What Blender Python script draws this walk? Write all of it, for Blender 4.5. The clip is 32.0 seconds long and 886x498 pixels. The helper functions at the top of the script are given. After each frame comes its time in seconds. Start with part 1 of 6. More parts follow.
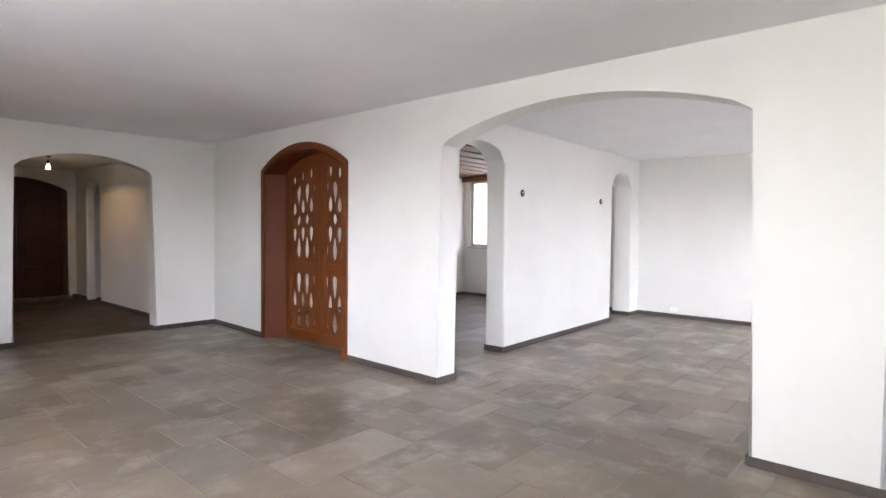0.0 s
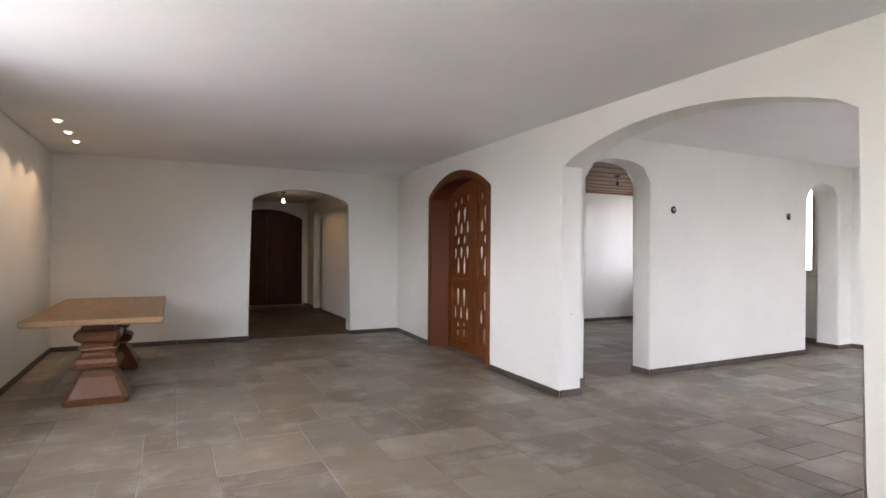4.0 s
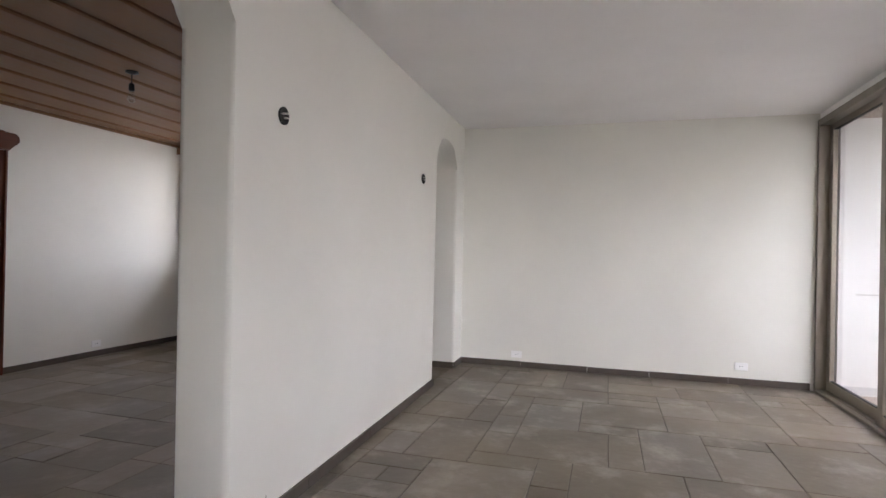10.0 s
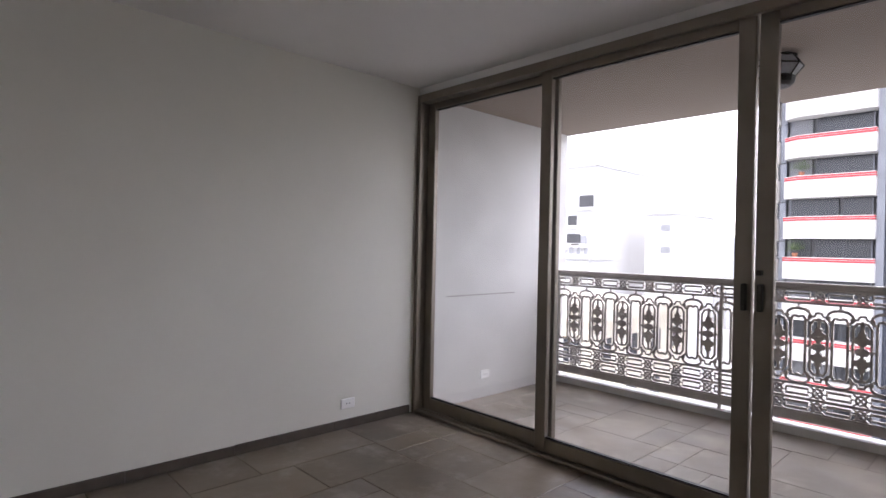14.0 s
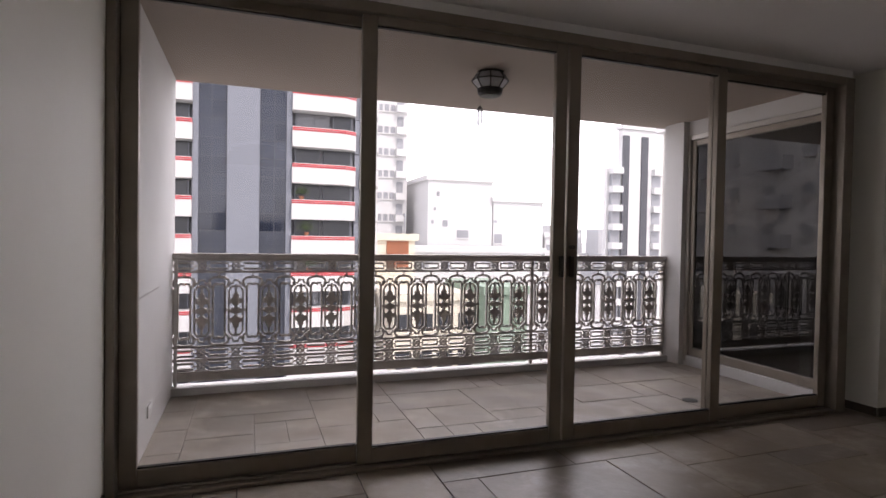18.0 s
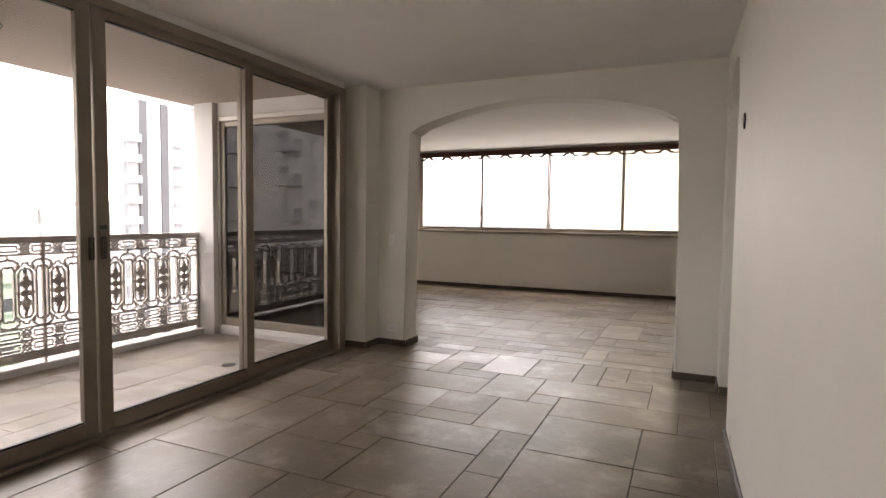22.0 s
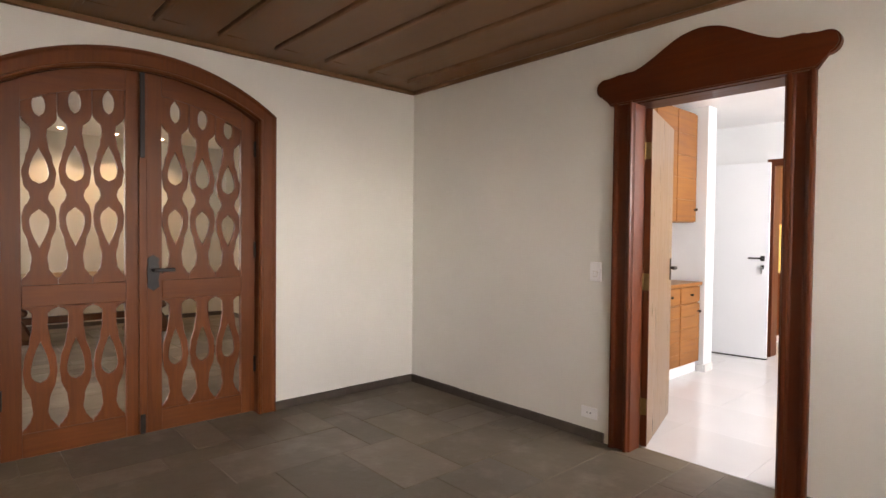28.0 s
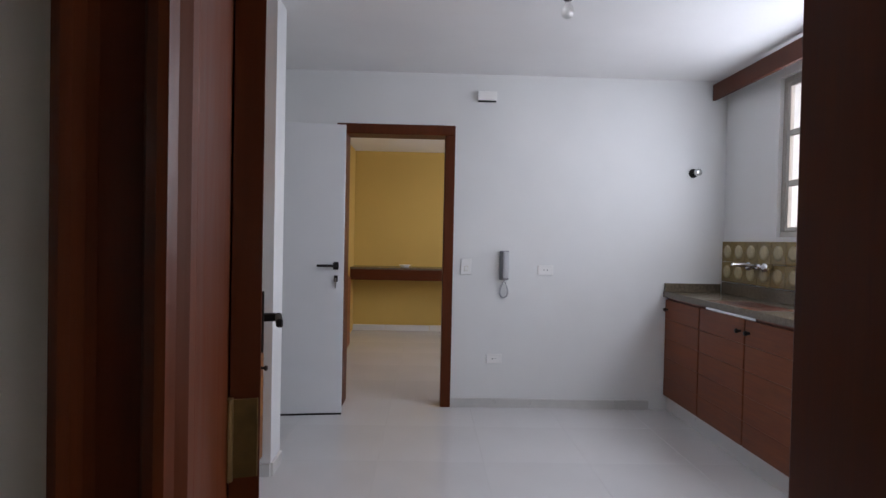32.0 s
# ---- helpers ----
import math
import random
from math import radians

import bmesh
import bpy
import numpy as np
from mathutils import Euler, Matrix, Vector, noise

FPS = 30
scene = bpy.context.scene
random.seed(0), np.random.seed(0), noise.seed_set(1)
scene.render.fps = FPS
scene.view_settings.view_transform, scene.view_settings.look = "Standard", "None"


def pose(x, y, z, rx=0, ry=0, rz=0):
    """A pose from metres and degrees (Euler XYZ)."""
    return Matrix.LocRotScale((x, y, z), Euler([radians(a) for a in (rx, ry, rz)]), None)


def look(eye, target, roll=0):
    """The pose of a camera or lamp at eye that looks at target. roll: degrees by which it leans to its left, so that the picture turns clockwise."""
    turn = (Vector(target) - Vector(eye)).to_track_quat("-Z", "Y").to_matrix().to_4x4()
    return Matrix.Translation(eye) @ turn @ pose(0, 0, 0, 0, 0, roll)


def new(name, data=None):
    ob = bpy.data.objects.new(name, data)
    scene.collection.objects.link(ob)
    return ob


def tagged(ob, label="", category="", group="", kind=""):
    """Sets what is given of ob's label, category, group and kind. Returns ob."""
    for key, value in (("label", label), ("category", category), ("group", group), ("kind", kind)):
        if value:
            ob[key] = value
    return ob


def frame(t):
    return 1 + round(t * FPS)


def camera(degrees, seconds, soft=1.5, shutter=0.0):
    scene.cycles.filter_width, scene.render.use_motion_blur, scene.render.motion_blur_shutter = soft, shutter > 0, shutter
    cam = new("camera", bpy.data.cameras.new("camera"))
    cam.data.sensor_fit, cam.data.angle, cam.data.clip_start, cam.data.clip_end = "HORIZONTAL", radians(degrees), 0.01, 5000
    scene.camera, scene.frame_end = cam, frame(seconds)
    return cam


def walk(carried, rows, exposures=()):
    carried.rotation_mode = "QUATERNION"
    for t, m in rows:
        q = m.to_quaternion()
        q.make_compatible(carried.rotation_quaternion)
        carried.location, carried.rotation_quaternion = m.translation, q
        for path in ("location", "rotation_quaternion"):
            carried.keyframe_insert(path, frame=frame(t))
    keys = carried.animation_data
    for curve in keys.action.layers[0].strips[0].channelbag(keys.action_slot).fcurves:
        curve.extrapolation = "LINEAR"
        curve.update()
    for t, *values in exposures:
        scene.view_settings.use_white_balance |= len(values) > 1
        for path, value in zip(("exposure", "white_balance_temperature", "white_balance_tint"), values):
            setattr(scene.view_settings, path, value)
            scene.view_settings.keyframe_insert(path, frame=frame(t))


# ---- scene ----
import itertools

cam = camera(77.4, 32.0)
PATH = [
    (0, (-3.625, -3.245, 1.379), (-2.125, -1.924, 1.308), 0.6),
    (0.5, (-3.701, -3.446, 1.375), (-2.283, -2.038, 1.311), 0.4),
    (1, (-3.751, -3.656, 1.375), (-2.413, -2.169, 1.329), 0.4),
    (1.5, (-3.727, -3.877, 1.375), (-2.51, -2.29, 1.352), 0.3),
    (2, (-3.804, -4.05, 1.374), (-2.669, -2.403, 1.377), 0.4),
    (2.5, (-3.806, -4.157, 1.371), (-2.756, -2.454, 1.388), 0.3),
    (4.5, (-2.85, -3.962, 1.333), (-1.988, -2.157, 1.335), 0.5),
    (5, (-2.48, -3.751, 1.328), (-1.625, -1.943, 1.332), 0.5),
    (5.5, (-2.06, -3.536, 1.318), (-1.218, -1.722, 1.317), 0.6),
    (6, (-1.655, -3.255, 1.301), (-0.826, -1.435, 1.303), 0.5),
    (6.5, (-1.237, -3.007, 1.277), (-0.416, -1.184, 1.275), 0.5),
    (7, (-0.976, -2.729, 1.245), (-0.102, -0.93, 1.242), 0.6),
    (7.5, (-0.826, -2.479, 1.217), (0.221, -0.775, 1.211), 0.8),
    (8, (-0.799, -2.208, 1.197), (0.529, -0.713, 1.201), 1.2),
    (8.5, (-0.752, -1.947, 1.192), (0.823, -0.715, 1.196), 1.4),
    (9, (-0.668, -1.679, 1.198), (1.069, -0.687, 1.203), 1.3),
    (9.5, (-0.616, -1.404, 1.203), (1.241, -0.66, 1.211), 1.4),
    (10, (-0.378, -1.098, 1.208), (1.539, -0.526, 1.217), 1.2),
    (10.5, (-0.211, -0.919, 1.214), (1.743, -0.492, 1.226), 1.5),
    (11, (0.12, -0.731, 1.232), (2.113, -0.56, 1.248), 1.2),
    (11.5, (0.366, -0.609, 1.256), (2.361, -0.74, 1.259), 1.6),
    (12, (0.826, -0.344, 1.278), (2.761, -0.85, 1.283), 1.2),
    (12.5, (1.126, -0.238, 1.292), (2.968, -1.017, 1.286), 1.3),
    (13, (1.448, -0.194, 1.303), (3.17, -1.21, 1.293), 1.4),
    (13.5, (1.805, -0.137, 1.306), (3.383, -1.366, 1.298), 1.3),
    (15.5, (3.313, -0.022, 1.247), (4.263, -1.782, 1.23), 1.3),
    (16, (3.747, 0.002, 1.239), (4.342, -1.907, 1.208), 1.4),
    (16.5, (4.145, -0.044, 1.237), (4.391, -2.028, 1.204), 1.5),
    (17, (4.457, -0.017, 1.244), (4.386, -2.016, 1.212), 1.6),
    (17.5, (4.722, -0.043, 1.253), (4.321, -2.002, 1.215), 1.1),
    (18, (4.864, -0.048, 1.26), (4.199, -1.934, 1.217), 1.0),
    (18.5, (4.989, -0.066, 1.266), (4.092, -1.853, 1.201), 0.8),
    (19, (5.056, -0.049, 1.272), (4.025, -1.761, 1.192), 0.7),
    (19.5, (5.056, -0.029, 1.275), (3.901, -1.659, 1.182), 0.6),
    (20, (5.037, -0.003, 1.274), (3.746, -1.527, 1.176), 0.5),
    (20.5, (5.028, -0.032, 1.27), (3.575, -1.403, 1.162), 0.5),
    (21, (5.05, 0.01, 1.269), (3.456, -1.192, 1.154), 0.5),
    (21.5, (5.068, 0.029, 1.275), (3.358, -1.003, 1.161), 0.5),
    (22, (5.089, 0.087, 1.289), (3.266, -0.727, 1.176), 0.7),
    (22.5, (5.055, 0.111, 1.298), (3.117, -0.372, 1.186), 0.7),
    (23, (5.123, 0.119, 1.304), (3.127, 0.053, 1.192), 0.6),
    (23.5, (5.128, 0.143, 1.307), (3.148, 0.406, 1.197), 0.7),
    (24, (5.123, 0.183, 1.31), (3.197, 0.708, 1.198), 0.7),
    (24.5, (5.119, 0.235, 1.313), (3.276, 1.002, 1.197), 0.7),
    (25, (5.125, 0.292, 1.314), (3.38, 1.263, 1.197), 0.7),
    (25.5, (5.077, 0.343, 1.316), (3.453, 1.504, 1.198), 0.7),
    (27.5, (4.313, 0.855, 1.271), (2.801, 2.165, 1.229), 0.6),
    (28, (4.076, 1.198, 1.266), (2.588, 2.533, 1.216), 0.6),
    (28.5, (3.826, 1.518, 1.261), (2.422, 2.941, 1.197), 0.8),
    (29, (3.576, 1.807, 1.262), (2.305, 3.35, 1.196), 1.0),
    (29.5, (3.34, 2.064, 1.274), (2.236, 3.731, 1.208), 1.1),
    (30, (3.086, 2.352, 1.272), (2.186, 4.137, 1.207), 1.2),
    (30.5, (2.915, 2.669, 1.266), (2.208, 4.539, 1.209), 1.1),
    (31, (2.759, 2.972, 1.265), (2.313, 4.921, 1.212), 1.1),
    (31.5, (2.615, 3.366, 1.284), (2.429, 5.357, 1.234), 0.9),
    (32, (2.662, 3.6, 1.255), (2.716, 5.599, 1.223), 1.2),
]
walk(cam, [(t, look(eye, target, roll)) for t, eye, target, roll in PATH], [
    (0, 4.84, 5900, 20.5), (1, 4.6, 5950, 20.5), (2.4, 4.36, 6100, 20), (5, 4.63, 6100, 19.5), (6, 5.12, 6100, 19), (7.5, 5.45, 6100, 19), (8, 4.82, 6150, 19), (8.5, 4.25, 6200, 20), (9, 3.9, 6200, 20), (10, 3.9, 6300, 20), (11, 2.95, 6200, 21), (12, 3.1, 6150, 21), (12.8, 3.6, 6200, 22), (13.1, 3.6, 6200, 22), (13.5, 3.2, 6200, 22), (15.5, 2.2, 6200, 24), (17, 2.3, 6350, 23), (18.3, 2.05, 6800, 25), (19, 2.7, 7100, 26), (20, 2.9, 7000, 27), (21, 2.6, 7350, 26), (22, 3.35, 7300, 22), (23.5, 2.9, 8200, 21), (24, 3.0, 8100, 20), (25, 4.2, 7700, 18), (25.5, 4.4, 7600, 19), (26.3, 4.25, 7500, 21), (28, 4.62, 7450, 22), (29.2, 3.65, 7150, 24), (30, 2.88, 7050, 22), (31, 2.75, 6650, 20), (32, 2.72, 6450, 21)])

# ---------------------------------------------------------------- world, sun, exposure
world = bpy.data.worlds.new("world")
scene.world = world
world.use_nodes = True
wn = world.node_tree
sky = wn.nodes.new("ShaderNodeTexSky")
sky.sky_type = "NISHITA"
sky.sun_disc = False
sky.sun_elevation = radians(52)
sky.sun_rotation = radians(200)
sky.air_density, sky.dust_density, sky.ozone_density = 1.0, 1.0, 1.0
soft_sky = wn.nodes.new("ShaderNodeHueSaturation")
soft_sky.inputs["Saturation"].default_value = 0.2
wn.links.new(sky.outputs[0], soft_sky.inputs["Color"])
wn.links.new(soft_sky.outputs[0], wn.nodes["Background"].inputs[0])
wn.nodes["Background"].inputs[1].default_value = 0.15

sun = new("sun", bpy.data.lights.new("sun", "SUN"))
sun.data.energy = 0.7
sun.data.angle = radians(12)
sun.data.color = (1.0, 0.95, 0.88)
sun.matrix_world = pose(0, 0, 30, 38, 0, 200)


WEST_GLASS = -4.63


def window_light(name, x, y, z, wide, high, turn, power, tone=(0.86, 0.93, 1.0), tilt=0):
    """An added lamp in a window's opening, standing in for more of the sky's daylight."""
    lamp = new(name, bpy.data.lights.new(name, "AREA"))
    lamp.data.shape, lamp.data.size, lamp.data.size_y = "RECTANGLE", wide, high
    lamp.data.energy, lamp.data.color = power, tone
    lamp.matrix_world = pose(x, y, z, 90 - tilt, 0, turn)


window_light("kitchen_window_light", 4.89, 5.93, 1.83, 2.3, 0.9, 90, 4.0, (0.77, 0.89, 1.0))
# Added on top of the sky, tilted down to spare the ceiling
window_light("living_window_light", WEST_GLASS - 0.08, -2.2, 1.65, 5.0, 1.15, -90, 1.35, (0.97, 0.98, 1.0), 28)
# Lamp added at an out-of-view window to light the yellow room
window_light("yellow_room_window_light", 4.38, 9.4, 1.55, 1.2, 0.9, 90, 2.0)


# ---------------------------------------------------------------- materials
def nodes_of(name):
    m = bpy.data.materials.new(name)
    m.use_nodes = True
    return m, m.node_tree, m.node_tree.nodes["Principled BSDF"]


def link(t, a, b):
    t.links.new(a, b)


def noise_node(t, scale, detail=4.0, rough=0.55, stretch=(1, 1, 1), source="Object", turn=(0, 0, 0)):
    tc = t.nodes.new("ShaderNodeTexCoord")
    mp = t.nodes.new("ShaderNodeMapping")
    mp.inputs["Scale"].default_value = stretch
    mp.inputs["Rotation"].default_value = turn
    n = t.nodes.new("ShaderNodeTexNoise")
    n.inputs["Scale"].default_value = scale
    n.inputs["Detail"].default_value = detail
    n.inputs["Roughness"].default_value = rough
    link(t, tc.outputs[source], mp.inputs["Vector"])
    link(t, mp.outputs[0], n.inputs["Vector"])
    return n


def ramp(t, fac, stops):
    r = t.nodes.new("ShaderNodeValToRGB")
    e = r.color_ramp.elements
    while len(e) < len(stops):
        e.new(0.5)
    for k, (p, c) in zip(e, stops):
        k.position, k.color = p, (*c, 1)
    link(t, fac, r.inputs[0])
    return r


def mix_colour(t, fac, a, b, mode="MIX"):
    m = t.nodes.new("ShaderNodeMix")
    m.data_type, m.blend_type = "RGBA", mode
    for sock, v in ((m.inputs[0], fac), (m.inputs[6], a), (m.inputs[7], b)):
        if isinstance(v, (int, float)):
            sock.default_value = v
        elif isinstance(v, tuple):
            sock.default_value = (*v, 1)
        else:
            link(t, v, sock)
    return m.outputs[2]


def bump(t, bsdf, height, strength, distance):
    b = t.nodes.new("ShaderNodeBump")
    b.inputs["Strength"].default_value = strength
    b.inputs["Distance"].default_value = distance
    link(t, height, b.inputs["Height"])
    link(t, b.outputs[0], bsdf.inputs["Normal"])


def spread(t, fac, lo, hi):
    r = t.nodes.new("ShaderNodeMapRange")
    r.inputs[1].default_value, r.inputs[2].default_value = 0.3, 0.7
    r.inputs[3].default_value, r.inputs[4].default_value = lo, hi
    link(t, fac, r.inputs[0])
    return r.outputs[0]


def plaster(name, colour, rough=0.6, relief=0.25):
    """Painted plaster: faint blotches, roller grain."""
    m, t, b = nodes_of(name)
    big = noise_node(t, 1.3, 3)
    low = tuple(c * 0.94 for c in colour)
    link(t, ramp(t, big.outputs[0], [(0.3, low), (0.7, colour)]).outputs[0], b.inputs["Base Color"])
    fine = noise_node(t, 90, 3)
    wave = noise_node(t, 5, 2)
    h = t.nodes.new("ShaderNodeMath")
    h.operation = "MULTIPLY_ADD"
    h.inputs[1].default_value = 0.25
    link(t, fine.outputs[0], h.inputs[0])
    link(t, wave.outputs[0], h.inputs[2])
    bump(t, b, h.outputs[0], relief, 0.004)
    b.inputs["Roughness"].default_value = rough
    return m


def wood(name, dark, light, rough=0.35, axis=2, scale=1.0, per_object=0.0):
    """Varnished timber with grain along one axis."""
    m, t, b = nodes_of(name)
    stretch = [14 * scale, 14 * scale, 14 * scale]
    stretch[axis] = 0.9 * scale
    grain = noise_node(t, 3.2, 6, 0.62, tuple(stretch))
    grain.inputs["Distortion"].default_value = 0.6
    cloud = noise_node(t, 1.7, 2)
    mid = tuple((a + z) / 2 for a, z in zip(dark, light))
    soft_d, soft_l = tuple((a + 1.1 * z) / 2.1 for a, z in zip(dark, mid)), tuple((a + 0.8 * z) / 1.8 for a, z in zip(light, mid))
    c = ramp(t, grain.outputs[0], [(0.24, soft_d), (0.5, mid), (0.78, soft_l)]).outputs[0]
    c = mix_colour(t, spread(t, cloud.outputs[0], 0.0, 0.35), c, dark)
    if per_object:
        info = t.nodes.new("ShaderNodeObjectInfo")
        c = mix_colour(t, spread(t, info.outputs["Random"], 0.0, per_object), c, dark)
    link(t, c, b.inputs["Base Color"])
    link(t, spread(t, grain.outputs[0], rough * 0.85, rough * 1.25), b.inputs["Roughness"])
    bump(t, b, grain.outputs[0], 0.12, 0.002)
    b.inputs["Specular IOR Level"].default_value = 0.25
    return m


def slate(name, tones, rough_lo, rough_hi, relief=0.3, pale=1.22, blotch=1.0):
    """Riven slate flags, each of its own tone."""
    m, t, b = nodes_of(name)
    info = t.nodes.new("ShaderNodeObjectInfo")
    base = ramp(t, info.outputs["Random"], [(i / (len(tones) - 1), c) for i, c in enumerate(tones)])
    shift = t.nodes.new("ShaderNodeVectorMath")
    shift.operation = "MULTIPLY_ADD"
    shift.inputs[1].default_value = (37, 53, 71)
    tc = t.nodes.new("ShaderNodeTexCoord")
    link(t, info.outputs["Random"], shift.inputs[0])
    link(t, tc.outputs["Object"], shift.inputs[2])
    cloud = t.nodes.new("ShaderNodeTexNoise")
    cloud.inputs["Scale"].default_value, cloud.inputs["Detail"].default_value = 3.2, 5
    link(t, shift.outputs[0], cloud.inputs["Vector"])
    stain = t.nodes.new("ShaderNodeTexNoise")
    stain.inputs["Scale"].default_value, stain.inputs["Detail"].default_value = 1.3, 6
    geo = t.nodes.new("ShaderNodeNewGeometry")
    link(t, geo.outputs["Position"], stain.inputs["Vector"])
    c = mix_colour(t, spread(t, cloud.outputs[0], 0.0, 0.5 * blotch), base.outputs[0], tuple(pale * k for k in (0.12, 0.094, 0.066)))
    c = mix_colour(t, spread(t, stain.outputs[0], -0.3, 0.62 * blotch), c, tuple(pale * k for k in (0.25, 0.208, 0.16)))
    damp = t.nodes.new("ShaderNodeTexNoise")
    damp.inputs["Scale"].default_value, damp.inputs["Detail"].default_value, damp.inputs["Distortion"].default_value = 0.75, 5, 0.7
    link(t, geo.outputs["Position"], damp.inputs["Vector"])
    c = mix_colour(t, spread(t, damp.outputs[0], -0.45, 0.72 * blotch), c, tuple(pale * k for k in (0.07, 0.055, 0.038)))
    bloom = t.nodes.new("ShaderNodeTexNoise")
    bloom.inputs["Scale"].default_value, bloom.inputs["Detail"].default_value, bloom.inputs["Roughness"].default_value = 2.6, 9, 0.68
    link(t, geo.outputs["Position"], bloom.inputs["Vector"])
    film_ = ramp(t, bloom.outputs[0], [(0.52, (0, 0, 0)), (0.7, (0.6 * blotch, 0.6 * blotch, 0.6 * blotch))])
    c = mix_colour(t, film_.outputs[0], c, tuple(pale * k for k in (0.32, 0.28, 0.23)))
    link(t, c, b.inputs["Base Color"])
    fine = t.nodes.new("ShaderNodeTexNoise")
    fine.inputs["Scale"].default_value, fine.inputs["Detail"].default_value = 16.0, 6
    link(t, shift.outputs[0], fine.inputs["Vector"])
    add = t.nodes.new("ShaderNodeMath")
    link(t, cloud.outputs[0], add.inputs[0])
    link(t, fine.outputs[0], add.inputs[1])
    bump(t, b, add.outputs[0], relief, 0.006)
    gloss = mix_colour(t, 0.5, damp.outputs[0], bloom.outputs[0])
    gloss = mix_colour(t, 0.22, gloss, info.outputs["Random"])
    link(t, spread(t, gloss, rough_hi, rough_lo), b.inputs["Roughness"])
    b.inputs["Specular IOR Level"].default_value = 0.5
    return m


def plain(name, colour, rough=0.5, metal=0.0, vary=0.12, scale=6.0, relief=0.0):
    m, t, b = nodes_of(name)
    n = noise_node(t, scale, 4)
    low = tuple(c * (1 - vary) for c in colour)
    link(t, ramp(t, n.outputs[0], [(0.3, low), (0.7, colour)]).outputs[0], b.inputs["Base Color"])
    link(t, spread(t, n.outputs[0], rough * 0.9, min(1, rough * 1.12)), b.inputs["Roughness"])
    b.inputs["Metallic"].default_value = metal
    if relief:
        f = noise_node(t, scale * 8, 4)
        bump(t, b, f.outputs[0], relief, 0.003)
    return m


def pane_glass(name, tint, base=0.03):
    m = bpy.data.materials.new(name)
    m.use_nodes = True
    t = m.node_tree
    t.nodes.remove(t.nodes["Principled BSDF"])
    clear = t.nodes.new("ShaderNodeBsdfTransparent")
    clear.inputs[0].default_value = (*tint, 1)
    gloss = t.nodes.new("ShaderNodeBsdfGlossy")
    gloss.inputs["Roughness"].default_value = 0.0
    gloss.inputs["Color"].default_value = (1, 1, 1, 1)
    lw = t.nodes.new("ShaderNodeLayerWeight")
    edge = t.nodes.new("ShaderNodeMath")
    edge.operation = "POWER"
    edge.inputs[1].default_value = 5.0
    link(t, lw.outputs["Facing"], edge.inputs[0])
    fac = t.nodes.new("ShaderNodeMath")
    fac.operation = "MULTIPLY_ADD"
    fac.inputs[1].default_value = 1.0 - base
    fac.inputs[2].default_value = base
    link(t, edge.outputs[0], fac.inputs[0])
    mx = t.nodes.new("ShaderNodeMixShader")
    link(t, fac.outputs[0], mx.inputs[0])
    link(t, clear.outputs[0], mx.inputs[1])
    link(t, gloss.outputs[0], mx.inputs[2])
    link(t, mx.outputs[0], t.nodes["Material Output"].inputs[0])
    return m


def reflective(name, dark, pale, rough):
    """Tinted facade glass, each pane of its own tone."""
    m, t, b = nodes_of(name)
    info = t.nodes.new("ShaderNodeObjectInfo")
    n = noise_node(t, 0.7, 3)
    c = mix_colour(t, info.outputs["Random"], dark, pale)
    link(t, mix_colour(t, spread(t, n.outputs[0], 0.0, 0.5), c, dark), b.inputs["Base Color"])
    b.inputs["Roughness"].default_value = rough
    b.inputs["Specular IOR Level"].default_value = 0.4
    bump(t, b, n.outputs[0], 0.05, 0.02)
    return m


def glowing(name, colour, strength):
    m, t, b = nodes_of(name)
    b.inputs["Base Color"].default_value = (*colour, 1)
    b.inputs["Emission Color"].default_value = (*colour, 1)
    b.inputs["Emission Strength"].default_value = strength
    return m


WALL = plaster("white_wall_paint", (0.78, 0.766, 0.70), 0.6, 0.24)
CEIL = plaster("white_ceiling_paint", (0.88, 0.87, 0.86), 0.8, 0.12)
KWALL = plaster("cool_white_paint", (0.80, 0.807, 0.80), 0.5, 0.1)
YELLOW = plaster("yellow_wall_paint", (0.72, 0.50, 0.14), 0.6, 0.15)
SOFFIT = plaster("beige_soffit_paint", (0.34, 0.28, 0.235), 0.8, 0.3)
GREY_TONES = [(0.13, 0.11, 0.093), (0.22, 0.176, 0.13), (0.18, 0.15, 0.106), (0.255, 0.203, 0.145), (0.15, 0.133, 0.116), (0.275, 0.225, 0.165)]
SLATE_A = slate("grey_slate", GREY_TONES, 0.28, 0.5, 0.42)
SLATE_C = slate("brown_slate", [(0.115, 0.092, 0.068), (0.16, 0.126, 0.082), (0.125, 0.103, 0.078), (0.15, 0.122, 0.078), (0.185, 0.145, 0.1), (0.135, 0.108, 0.08)], 0.32, 0.55, 0.4, 1.0, 0.5)
GROUT_C = plain("brown_grout", (0.1, 0.084, 0.064), 0.9, 0, 0.4, 1.5)
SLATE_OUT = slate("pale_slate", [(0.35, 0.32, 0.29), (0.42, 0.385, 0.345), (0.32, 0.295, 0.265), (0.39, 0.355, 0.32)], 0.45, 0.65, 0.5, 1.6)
# Hall's dimness is partly put into the colour: slate in much darker tones
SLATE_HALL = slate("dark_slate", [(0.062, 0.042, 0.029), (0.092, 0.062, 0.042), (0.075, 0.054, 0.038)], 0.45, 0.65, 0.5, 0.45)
GROUT_PALE = plain("pale_grout", (0.4, 0.365, 0.32), 0.9, 0, 0.7, 1.4)
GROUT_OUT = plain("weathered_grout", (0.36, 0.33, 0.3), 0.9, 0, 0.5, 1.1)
GROUT_DARK = plain("dark_grout", (0.17, 0.146, 0.116), 0.9, 0, 0.8, 0.9)
